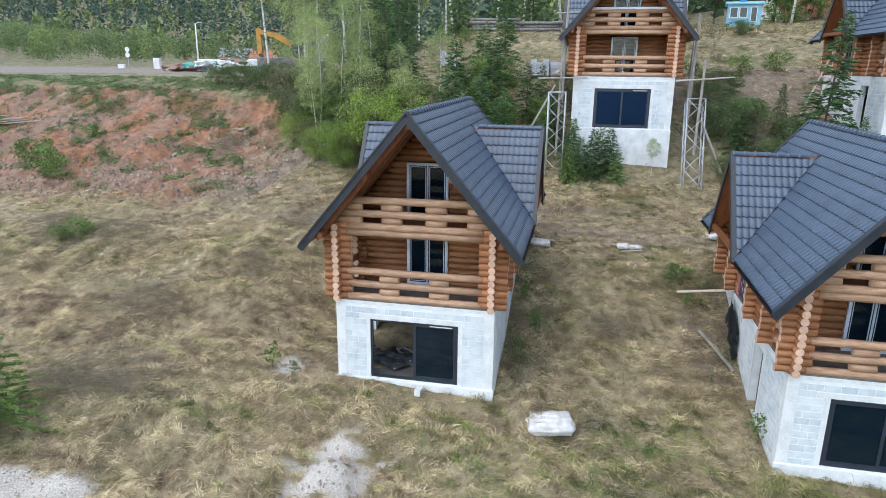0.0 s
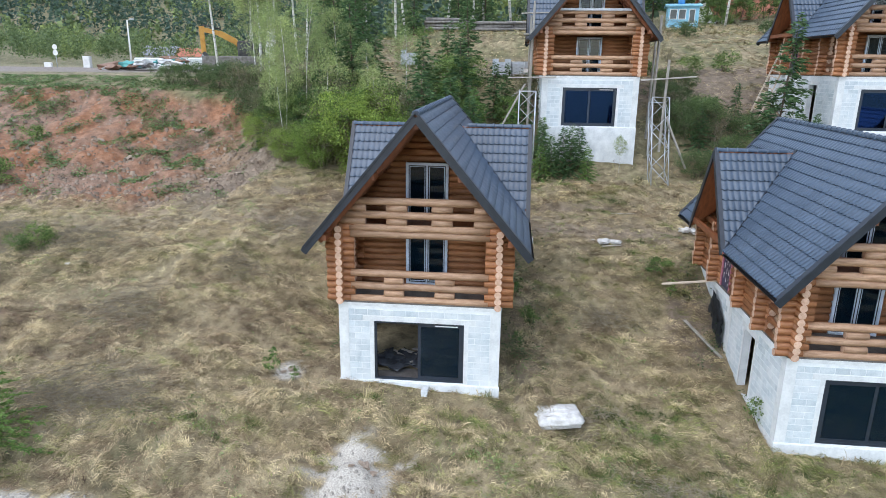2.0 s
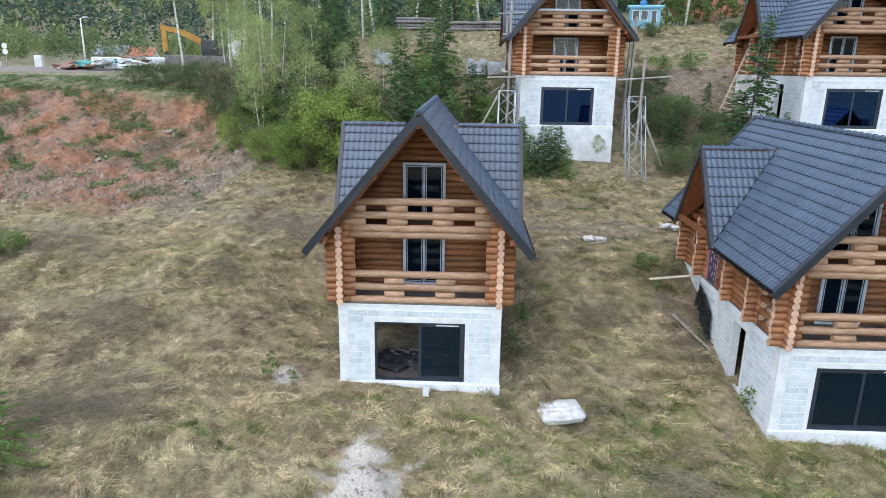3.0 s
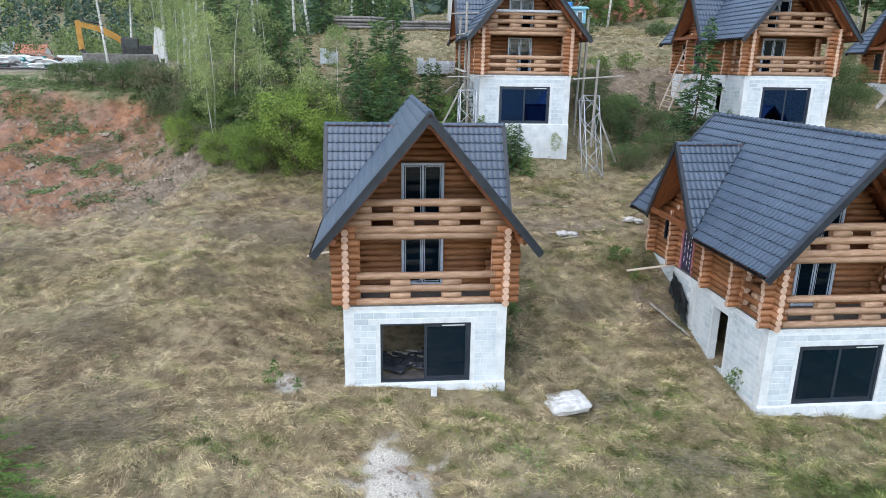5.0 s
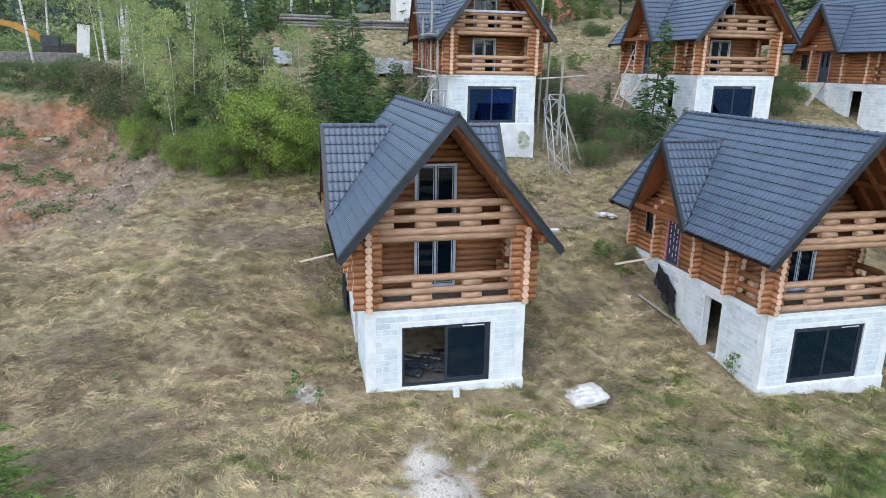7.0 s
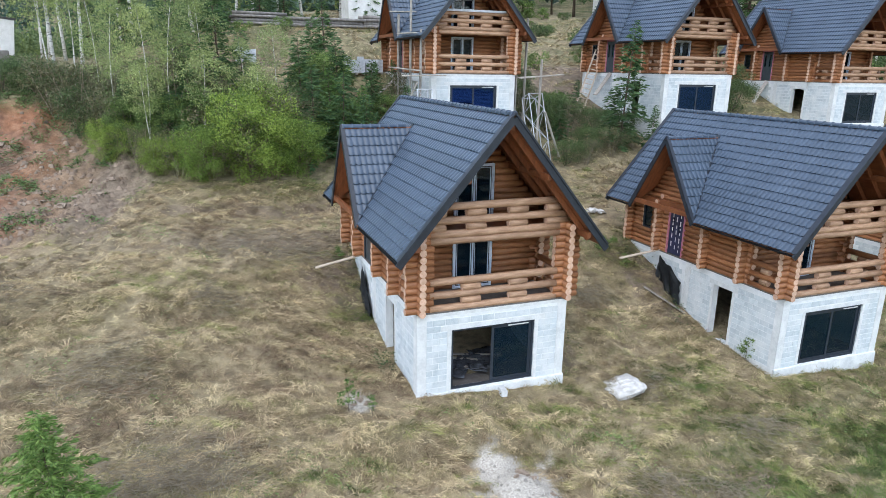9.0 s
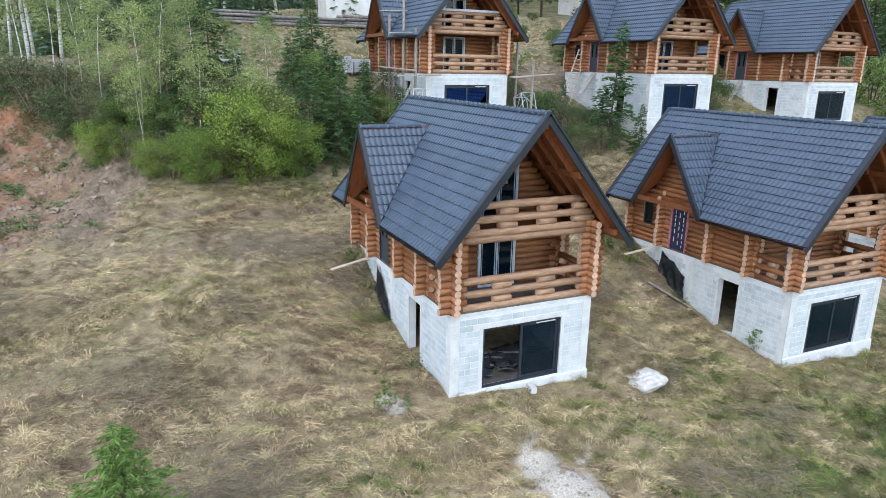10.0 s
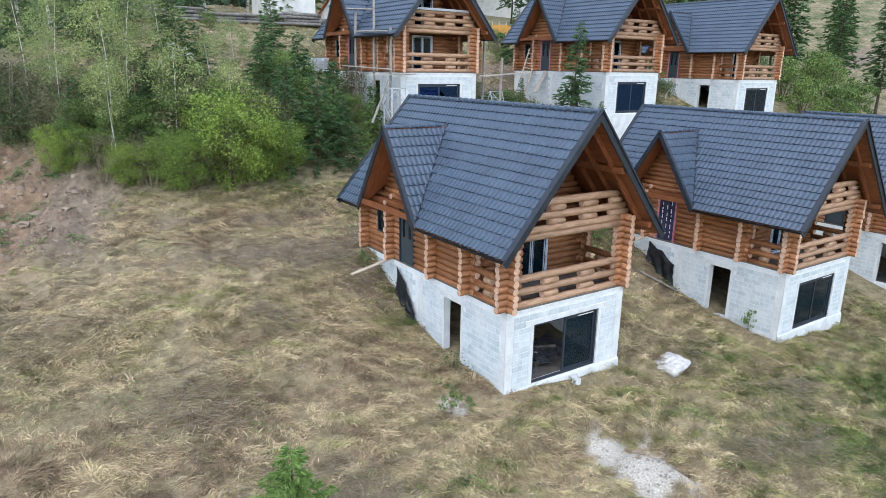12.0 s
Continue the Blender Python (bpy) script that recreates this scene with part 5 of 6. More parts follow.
pebbles("rubble", "brown stony rubble in the lower meadow", 1500, (-5, 2, 11, 14.5), rs(52), lambda x, y: np.maximum(blob(x, y, -2.4, 12.4, 1.6, 0.7, 27), blob(x, y, 0.4, 13.0, 0.9, 0.7, 29)), 0.012, 0.06)


# ---- things on the site ----
PLANK1 = ((-6.9, 25.15, 3.56), (-8.96, 24.97, 3.2))
PLANK2 = ((5.9, 23.71, 3.05), (3.74, 23.78, 2.78))
LADDER = ((12.3, 41.3, at_ground(12.3, 41.3)), (13.6, 41.28, 11.75))
def lump(seed, sx, sy, sz, amp, freq, sub=3, square=0.5, smooth=True):
    """A rounded, creased lump resting on z = 0."""
    bm = bmesh.new()
    bmesh.ops.create_icosphere(bm, subdivisions=sub, radius=1.0)
    off = Vector((seed * 3.7, seed * 1.3, seed * 2.1))
    for v in bm.verts:
        p = v.co.copy()
        m = max(abs(p.x), abs(p.y), abs(p.z))
        p = p.lerp(p / m, square)
        k = 1 + amp * noise.noise(v.co * freq + off) + amp * 0.5 * noise.noise(v.co * freq * 2.7 + off)
        p = p * k
        v.co = Vector((p.x * sx, p.y * sy, max(0.0, (p.z + 0.75) * sz)))
    for f in bm.faces:
        f.smooth = smooth
    return bm


M["board_pale"] = surface("fresh_pine", (0.46, 0.38, 0.30), (0.64, 0.54, 0.44), 5.0, 0.7)


def thing(name, bm, material, m, label, category, group=""):
    ob = part(name, bm, material, None)
    ob.matrix_world = m
    return tagged(ob, label, category, group)


def on_ground(x, y, dz=0.0, rz=0.0, tilt=0.0):
    return pose(x, y, at_ground(x, y) + dz, tilt, 0, rz)


M["film_dark"] = surface("dark_plastic_film", (0.03, 0.035, 0.045), (0.12, 0.13, 0.15), 4.0, 0.2, bumps=(0.6, 0.02))

# rubble sack by the first chalet
sack = empty("rubble_sack", on_ground(-0.35, 17.45, -0.05, 12), "large white woven rubble sack lying in the grass", "sack")
part("bag", lump(2, 0.70, 0.48, 0.22, 0.16, 1.6, 4, 0.55), M["white"], sack)
fold = bmesh.new()
for k, (y0, z0) in enumerate(((0.05, 0.36), (-0.16, 0.34), (0.2, 0.33))):
    add_tube(fold, [(-0.5, y0, z0 - 0.05), (-0.2, y0 + 0.04, z0 + 0.02), (0.15, y0 - 0.02, z0 + 0.03), (0.46, y0 + 0.03, z0 - 0.04)], [0.04, 0.07, 0.06, 0.03], 8)
part("folded_flap", fold, M["white"], sack)

# hollow block in front of the cellar window
hb = bmesh.new()
for b in ((-0.19, 0.19, -0.1, -0.07, 0, 0.19), (-0.19, 0.19, 0.07, 0.1, 0, 0.19), (-0.19, -0.15, -0.07, 0.07, 0, 0.19), (0.15, 0.19, -0.07, 0.07, 0, 0.19), (-0.02, 0.02, -0.07, 0.07, 0, 0.19)):
    add_box(hb, *b)
thing("hollow_block", hb, M["concrete"], on_ground(-4.55, 18.08, 0.1, 85, 90), "pale hollow concrete block leaning under the cellar window", "block")


def plank(a, b, w, h, label, material=None):
    a, b = Vector(a), Vector(b)
    bm = bmesh.new()
    add_beam(bm, (0, 0, 0), b - a, w, h)
    bmesh.ops.bevel(bm, geom=bm.edges[:], offset=min(w, h) * 0.15, segments=1, affect="EDGES")
    return thing("plank", bm, material or M["board"], Matrix.Translation(a), label, "plank", "loose planks")


def hanging_sheet(origin, label, seed, y0, wide, drop):
    """Dark membrane hung against the cellar wall; its top edge falls towards the near end, its foot lies on the earth."""
    bm = bmesh.new()
    nu, nv = 20, 14
    rows = []
    for j in range(nv + 1):
        f = j / nv
        r = []
        for i in range(nu + 1):
            u = i / nu
            yy = y0 + wide * u
            top = -0.16 - drop * (1 - u) ** 1.4 + 0.05 * math.sin(u * 13 + seed)
            foot = min(top - 0.3, at_ground(origin[0] - 2.75, origin[1] + yy) - origin[2] - 0.06)
            out = 0.07 + 0.06 * f + 0.05 * math.sin(u * 15 + f * 4 + seed) * (0.3 + f) + 0.12 * abs(noise.noise(Vector((u * 4, f * 3, seed))))
            r.append(bm.verts.new((-2.52 - out, yy + 0.1 * f * noise.noise(Vector((f * 3, seed, u))), top + (foot - top) * f)))
        rows.append(r)
    for j in range(nv):
        for i in range(nu):
            bm.faces.new((rows[j][i], rows[j][i + 1], rows[j + 1][i + 1], rows[j + 1][i])).smooth = True
    bmesh.ops.solidify(bm, geom=bm.faces[:], thickness=0.01)
    return thing("membrane_sheet", bm, M["tarp"], pose(*origin), label, "plastic sheet", "membrane sheets")


hanging_sheet((-4.7, 18.34, 3.5), "black drainage membrane hanging against the cellar wall", 1, 4.95, 1.3, 1.5)
hanging_sheet((8.15, 17.05, 2.97), "black drainage membrane over the unfinished cellar wall", 2, 4.95, 1.5, 0.8)

# rubbish on the terrace
for i, (x, y, s, rz) in enumerate(((-1.4, 26.9, 0.42, 10), (2.0, 27.2, 0.32, 60), (2.45, 27.3, 0.26, 0), (5.9, 29.4, 0.35, 30), (6.3, 29.2, 0.28, 80), (-19.9, 23.6, 0.13, 0))):
    thing("plastic_scrap", lump(20 + i, s, s * 0.7, s * 0.35, 0.55, 2.4, 3, 0.2), M["white"], on_ground(x, y, -0.02, rz), "crumpled white plastic scrap on the terrace", "rubbish", "scraps of rubbish")
for i, (x, y, rz, L) in enumerate(((2.3, 27.0, 20, 0.9), (1.8, 27.35, -40, 0.7), (3.3, 30.8, 8, 1.1), (2.6, 27.45, 75, 0.6))):
    g = at_ground(x, y) + 0.03
    d = Vector((math.cos(radians(rz)), math.sin(radians(rz)), 0)) * L / 2
    plank(Vector((x, y, g)) - d, Vector((x, y, g)) + d, 0.12, 0.03, "short grey board lying on the terrace")


def rock_set():
    rng = random.Random(3)
    kinds = [finish(lump(40 + i, 1, 0.8, 0.55, 0.9, 1.3, 2, 0.3, False), M["rock"], "rock") for i in range(5)]
    spots = [(rng.uniform(-40, -17), rng.uniform(31, 41), rng.uniform(0.06, 0.16)) for _ in range(45)] + [(-27.4, 38.0, 0.26), (-24.5, 36.3, 0.3), (-22.0, 40.2, 0.3), (-17.6, 33.0, 0.2), (-18.4, 33.8, 0.22), (-17.0, 34.2, 0.18), (-18.0, 35.0, 0.22), (-16.6, 35.2, 0.18), (-19.4, 33.4, 0.16), (-8.9, 18.6, 0.12), (-8.7, 18.4, 0.1), (-9.1, 18.35, 0.09), (-5.6, 14.5, 0.16), (-5.35, 14.35, 0.1), (-5.9, 14.25, 0.08), (-5.2, 13.6, 0.07)]
    for x, y, s in spots:
        ob = new("rock", rng.choice(kinds))
        ob.matrix_world = on_ground(x, y, -0.25 * s, rng.uniform(0, 360)) @ Matrix.Diagonal((s, s, s, 1))
        tagged(ob, "pale weathered rock half sunk in red soil", "rock", "rocks on the bank")


rock_set()

# scrap timber on the bank
for i in range(7):
    _q = random.Random(60 + i)
    x, y = -37.8 + _q.uniform(-1.2, 1.2), 38.4 + _q.uniform(-0.5, 0.6)
    z = at_ground(x, y) + 0.08 + 0.07 * i
    a = _q.uniform(-0.5, 0.5)
    plank((x - math.cos(a) * 1.1, y - math.sin(a) * 1.1, z - 0.1), (x + math.cos(a) * 1.1, y + math.sin(a) * 1.1, z + 0.1), 0.16, 0.05, "pale scrap board heaped on the red bank")


# scaffolding at the upper chalet
def lattice_tower(x, y, z0, z1, w, label, tilt=0.0):
    t = empty("scaffold_tower", pose(x, y, z0, tilt), label, "scaffold", "scaffold towers")
    H = z1 - z0
    for i, j in ((-1, -1), (1, -1), (1, 1), (-1, 1)):
        bm = bmesh.new()
        add_tube(bm, [(i * w / 2, j * w / 2, -0.05), (i * w / 2, j * w / 2, H)], [0.028, 0.028], 8)
        part("upright", bm, M["steel"], t)
    n = max(3, round(H / 0.85))
    for s in range(4):
        c = [(-1, -1), (1, -1), (1, 1), (-1, 1)]
        p, q = c[s], c[(s + 1) % 4]
        for k in range(n):
            a, b = (p, q) if (k + s) % 2 else (q, p)
            bm = bmesh.new()
            add_tube(bm, [(a[0] * w / 2, a[1] * w / 2, H * k / n), (b[0] * w / 2, b[1] * w / 2, H * (k + 1) / n)], [0.018, 0.018], 6)
            part("brace", bm, M["steel"], t)
        bm = bmesh.new()
        add_tube(bm, [(p[0] * w / 2, p[1] * w / 2, H), (q[0] * w / 2, q[1] * w / 2, H)], [0.02, 0.02], 6)
        part("top_rail", bm, M["steel"], t)
    return t


lattice_tower(5.45, 33.9, at_ground(5.45, 33.9) - 0.12, 9.3, 0.85, "grey steel lattice scaffold tower leaning beside the chalet", -21)
lattice_tower(-1.35, 35.0, at_ground(-1.35, 35.0) - 0.1, 9.35, 0.85, "grey steel lattice scaffold tower in the thicket")
for x, y, z0, z1 in ((5.55, 34.9, 6.4, 11.0), (5.25, 36.2, 6.0, 13.2), (5.3, 37.4, 6.8, 12.0), (-1.3, 35.6, 6.0, 12.4), (-1.2, 37.6, 7.0, 14.0), (-1.3, 39.6, 8.0, 13.4)):
    plank((x, y, z0), (x + 0.08, y + 0.02, z1), 0.13, 0.1, "weathered upright scaffold timber")
for a, b in (((-2.4, 35.3, 10.02), (0.1, 35.35, 10.08)), ((4.35, 35.0, 9.98), (7.0, 34.8, 10.2)), ((4.4, 35.35, 10.0), (6.4, 35.3, 10.12)), ((-1.5, 35.2, 10.3), (-1.35, 41.0, 10.45)), ((-1.55, 35.6, 12.2), (-1.4, 39.0, 12.3)), ((-1.8, 39.6, 13.5), (-0.2, 39.5, 13.55))):
    plank(a, b, 0.24, 0.06, "grey scaffold board fixed beside the upper chalet")
plank((5.6, 34.2, 8.2), (6.9, 34.6, 5.6), 0.12, 0.08, "diagonal timber prop against the scaffold")
plank((-1.5, 35.4, 9.7), (-2.6, 35.2, 7.6), 0.12, 0.08, "diagonal timber prop against the scaffold")
plank((0.1, 35.62, 13.42), (3.7, 35.62, 13.42), 0.05, 0.12, "pale aluminium board on the upper balcony rail", M["steel"])

# gangplanks at the entrances
for (hx, hy, hz), d, dz in (((1.9, 35.7, 10.13), 2.3, -1.9), ((16.05, 34.25, 10.3), 1.5, -1.4), ((28.55, 33.1, 9.9), 1.8, -1.7)):
    plank((hx - 2.45, hy + 5.6, hz + 0.02), (hx - 2.45 - d, hy + 5.0, hz + dz), 0.3, 0.06, "long board leaning up to the chalet entrance")
for a, b, lab in ((PLANK1[0], PLANK1[1], "long pale board jutting from the chalet entrance"), (PLANK2[0], PLANK2[1], "long pale board jutting from the chalet entrance")):
    plank(a, b, 0.15, 0.05, lab, M["board_pale"])
plank((4.5, 23.0, at_ground(4.5, 23.0) + 0.06), (5.45, 21.45, at_ground(5.45, 21.45) + 0.05), 0.12, 0.05, "thin grey board lying along the cellar wall")


def ladder(a, b, label):
    a, b = Vector(a), Vector(b)
    t = empty("ladder", Matrix.Translation(a), label, "ladder")
    d = b - a
    s = Vector((0.75, -0.66, 0))
    s = (s - d * (s.dot(d) / d.length_squared)).normalized()
    for k in (-1, 1):
        part("rail", beam(s * k * 0.3, d + s * k * 0.3, 0.07, 0.08), M["board_pale"], t)
    n = int(d.length / 0.32)
    for i in range(1, n):
        p = d * (i / n)
        part("rung", beam(p - s * 0.34, p + s * 0.34, 0.04, 0.05), M["board_pale"], t)
    return t


ladder(LADDER[0], LADDER[1], "home-made pine ladder leaning at the chalet entrance")


# stacks of grey blocks on pallets
def block_stack(x, y, z, rz, nz, label):
    t = empty("block_pallet", pose(x, y, z, 0, 0, rz), label, "pallet of blocks", "pallets of blocks")
    for k in range(5):
        part("slat", box(-0.6, 0.6, -0.4 + 0.17 * k, -0.29 + 0.17 * k, 0.1, 0.125), M["board"], t)
    for k in (-0.55, 0, 0.45):
        part("bearer", box(k, k + 0.1, -0.4, 0.4, 0, 0.1), M["board"], t)
    me = finish(box(0.004, 0.386, 0.004, 0.256, 0.004, 0.192, 0.008), M["stack_block"], "block")
    rng = random.Random(int(x * 10))
    for k in range(nz):
        for i in range(3):
            for j in range(3):
                if k == nz - 1 and rng.random() < 0.55:
                    continue
                ob = part("block", me, None, t)
                ob.location = (-0.585 + 0.39 * i, -0.39 + 0.26 * j, 0.127 + 0.196 * k)


M["stack_block"] = surface("grey_concrete_block", (0.42, 0.45, 0.48), (0.60, 0.63, 0.66), 5.0, 0.9, rand=0.2)
for x, y, nz, rz in ((-9.3, 46.2, 5, 8), (-2.9, 43.7, 5, 4), (-1.7, 43.9, 4, 12)):
    block_stack(x, y, at_ground(x, y), rz, nz, "stack of grey concrete blocks on a wooden pallet")


# piles of old logs on the upper terrace
def log_pile(x, y, rz, n, length, label):
    z = at_ground(x, y)
    t = empty("log_pile", pose(x, y, z, 0, 0, rz), label, "log pile", "piles of grey logs")
    rng = random.Random(int(abs(x) * 100))
    for row in range(n):
        for k in range(5):
            r = rng.uniform(0.1, 0.14)
            bm = bmesh.new()
            o = rng.uniform(-0.3, 0.3)
            a = Vector((-length / 2 + o, -0.55 + 0.27 * k + (0.13 if row % 2 else 0), 0.13 + 0.24 * row))
            b = a + Vector((length + rng.uniform(-0.4, 0.3), rng.uniform(-0.08, 0.08), rng.uniform(-0.03, 0.03)))
            add_tube(bm, [a, a.lerp(b, 0.5), b], [r, r * 0.96, r * 0.9], 8, True, 0, 1)
            part("log", bm, (M["grey_log"], M["log_end_grey"]), t)
    return t


M["grey_log"] = surface("weathered_grey_log", (0.16, 0.145, 0.13), (0.34, 0.32, 0.30), 4.0, 0.9, rand=0.3)
M["log_end_grey"] = surface("weathered_log_end", (0.22, 0.19, 0.16), (0.36, 0.32, 0.28), 8.0, 0.9)
for x, y, n, L in ((-7.6, 55.4, 4, 3.6), (-3.8, 55.9, 3, 3.2), (-1.0, 56.2, 3, 3.6), (2.4, 56.6, 4, 3.0), (5.6, 57.0, 3, 3.0)):
    log_pile(x, y, 4, n, L, "stack of weathered grey logs on the upper terrace")


# buildings in the distance
def simple_house(name, x, y, z, rz, w, d, h, rise, wall, roof_m, label, windows, over=0.4):
    t = empty(name, pose(x, y, z, 0, 0, rz), label, "house")
    part("wall", box(-w / 2, w / 2, -d / 2, d / 2, -1.0, h), wall, t)
    for s in (-1, 1):
        pts = [(-w / 2 - over, s * (d / 2 + over), h - rise * over / (d / 2)), (w / 2 + over, s * (d / 2 + over), h - rise * over / (d / 2)), (w / 2 + over, 0, h + rise), (-w / 2 - over, 0, h + rise)]
        part("roof", slab_bm([Vector(p) + Vector((0, 0, 0.02)) for p in pts], 0.12, (0, 0, 1)), roof_m, t)
    for s in (-1, 1):
        g = slab_bm([(s * w / 2, -d / 2, h), (s * w / 2, d / 2, h), (s * w / 2, 0, h + rise)], 0.1, (-s, 0, 0))
        part("gable", g, wall, t)
    for wx, wz, ww, wh in windows:
        q = part("window", frame_bm(wx - ww / 2, wx + ww / 2, wz, wz + wh, 0.07, -d / 2 - 0.05, -d / 2 + 0.02), M["concrete"], t)
        part("pane", box(wx - ww / 2 + 0.07, wx + ww / 2 - 0.07, -d / 2 - 0.03, -d / 2 - 0.004, wz + 0.07, wz + wh - 0.07), M["glass_far"], q)
    return t


M["glass_far"] = surface("dark_far_glass", (0.02, 0.025, 0.03), (0.05, 0.06, 0.07), 2.0, 0.15, bumps=None)
M["blue_paint"] = surface("light_blue_paint", (0.16, 0.40, 0.55), (0.26, 0.52, 0.66), 2.0, 0.6)
M["red_tiles"] = surface("red_clay_tiles", (0.30, 0.10, 0.06), (0.46, 0.18, 0.11), 3.0, 0.8)
M["plaster"] = surface("white_plaster", (0.62, 0.61, 0.58), (0.78, 0.77, 0.75), 1.5, 0.9)
M["sheet_roof"] = surface("grey_sheet_roof", (0.16, 0.17, 0.19), (0.27, 0.28, 0.30), 2.0, 0.6)
hut = simple_house("blue_hut", 14.9, 73.5, at_ground(14.9, 73.5) + 0.25, -8, 3.0, 2.4, 1.75, 0.22, M["blue_paint"], M["blue_paint"], "small light-blue hut with white-framed windows", ((-0.95, 0.5, 0.75, 1.0), (-0.1, 0.5, 0.75, 1.0), (0.85, 0.1, 0.6, 1.4)), 0.25)
tank = bmesh.new()
add_tube(tank, [(0, 0, 0), (0, 0, 0.1), (0, 0, 0.75), (0, 0, 0.85)], [0.42, 0.5, 0.5, 0.3], 14)
M["blue_tank"] = surface("blue_plastic_tank", (0.03, 0.17, 0.42), (0.05, 0.25, 0.55), 2.0, 0.45)
thing("water_tank", tank, M["blue_tank"], pose(14.7, 73.4, at_ground(14.9, 73.5) + 2.2) @ Matrix.Diagonal((0.7, 0.7, 0.7, 1)), "blue plastic water tank on the hut roof", "tank")
simple_house("red_roofed_house", 26.0, 91.0, at_ground(26, 91) - 2.9, 12, 10, 8, 2.6, 3.2, M["plaster"], M["red_tiles"], "plastered house with a red tiled roof in the trees", ((-2.5, 0.9, 1.1, 1.2), (2.0, 0.9, 1.1, 1.2)))
simple_house("white_cabin", 2.6, 60.4, at_ground(2.6, 60.4), 2, 4.6, 2.4, 2.5, 0.12, M["plaster"], M["sheet_roof"], "white site cabin behind the log piles", (), 0.1)
simple_house("white_house", 50.0, 90.0, at_ground(50, 90), 30, 8, 7, 4.5, 3.0, M["plaster"], M["sheet_roof"], "white gabled house far behind the chalets", ((-1.8, 1.0, 1.1, 1.3), (1.8, 1.0, 1.1, 1.3)))
simple_house("barn", -150, 275, at_ground(-150, 275), 10, 14, 9, 4.0, 3.6, M["board"], M["sheet_roof"], "grey timber barn at the edge of a far field", ((-3, 1.0, 1.2, 1.2), (3, 1.0, 1.2, 1.2)))
simple_house("farmhouse", -120, 240, at_ground(-120, 240), 5, 9, 7, 3.4, 2.6, M["plaster"], M["red_tiles"], "white farmhouse with a dull red roof below the hill", ((-2, 1.0, 1.1, 1.2), (2, 1.0, 1.1, 1.2)))


# yard by the gravel road
M["yellow"] = surface("yellow_machine_paint", (0.42, 0.20, 0.03), (0.56, 0.29, 0.05), 2.0, 0.45)
M["dark_steel"] = surface("dark_steel", (0.03, 0.03, 0.032), (0.08, 0.075, 0.07), 3.0, 0.6, 0.3)


def excavator(x, y, rz):
    z = at_ground(x, y)
    t = empty("excavator", pose(x, y, z, 0, 0, rz) @ Matrix.Diagonal((0.88, 0.88, 0.85, 1)), "yellow tracked excavator with its boom raised over rubble", "excavator")
    for s in (-1, 1):
        bm = bmesh.new()
        prof = [(-2.0, 0.45), (-1.8, 0.12), (-1.5, 0.0), (1.5, 0.0), (1.8, 0.12), (2.0, 0.45), (1.8, 0.8), (1.5, 0.92), (-1.5, 0.92), (-1.8, 0.8)]
        va = [bm.verts.new((px, s * 1.3 - 0.3, pz)) for px, pz in prof]
        vb = [bm.verts.new((px, s * 1.3 + 0.3, pz)) for px, pz in prof]
        bm.faces.new(va)
        bm.faces.new(vb[::-1])
        for i in range(len(prof)):
            j = (i + 1) % len(prof)
            bm.faces.new((va[i], vb[i], vb[j], va[j]))
        part("track", bm, M["dark_steel"], t)
    part("undercarriage", box(-1.0, 1.0, -1.0, 1.0, 0.4, 1.1, 0.05), M["dark_steel"], t)
    part("body", box(-0.6, 1.5, -1.3, 1.3, 1.1, 2.25, 0.12), M["dark_steel"], t, "black engine housing")
    part("counterweight", box(1.4, 2.0, -1.35, 1.35, 1.1, 2.2, 0.15), M["yellow"], t)
    cab = part("cab", box(-1.5, 0.2, -1.35, -0.35, 1.15, 3.0, 0.12), M["dark_steel"], t, "dark glazed cab")
    part("cab_window", box(-1.53, -1.49, -1.2, -0.5, 1.9, 2.8), M["glass_far"], cab)
    part("cab_window", box(-1.3, 0.0, -1.37, -1.345, 1.9, 2.8), M["glass_far"], cab)
    boom = bmesh.new()
    for a, b, w in (((-0.7, 0, 1.9), (-1.95, 0, 3.05), 0.6), ((-1.85, 0, 2.98), (-3.5, 0, 3.85), 0.66), ((-3.4, 0, 3.82), (-5.6, 0, 4.3), 0.52)):
        add_beam(boom, a, b, 0.48, w)
    part("boom", boom, M["yellow"], t)
    part("stick", beam((-5.4, 0, 4.6), (-5.3, 0, 1.6), 0.36, 0.5, (1, 0, 0)), M["yellow"], t)
    ram = bmesh.new()
    add_tube(ram, [(-3.3, 0, 4.3), (-5.3, 0, 4.75)], [0.09, 0.06], 8)
    part("hydraulic_ram", ram, M["dark_steel"], t)
    bk = bmesh.new()
    add_beam(bk, (-5.3, 0, 1.7), (-4.8, 0, 0.8), 1.1, 0.35, (1, 0, 0))
    add_beam(bk, (-4.8, 0, 0.8), (-4.2, 0, 1.2), 1.1, 0.12, (1, 0, 0))
    part("bucket", bk, M["dark_steel"], t)


excavator(-28.3, 66.2, 16.5)
M["wrap"] = surface("foil_wrapped_goods", (0.46, 0.49, 0.47), (0.66, 0.69, 0.67), 3.0, 0.35, bumps=(0.5, 0.03))
for x, y, rz, w in ((-41.5, 71.5, 8, 4.4), (-36.8, 74.5, 5, 4.6)):
    thing("wrapped_stack", box(-w / 2, w / 2, -0.6, 0.6, 0, 1.25, 0.12), M["wrap"], on_ground(x, y, 0.02, rz), "long stack of goods wrapped in pale foil", "building material", "wrapped stacks")
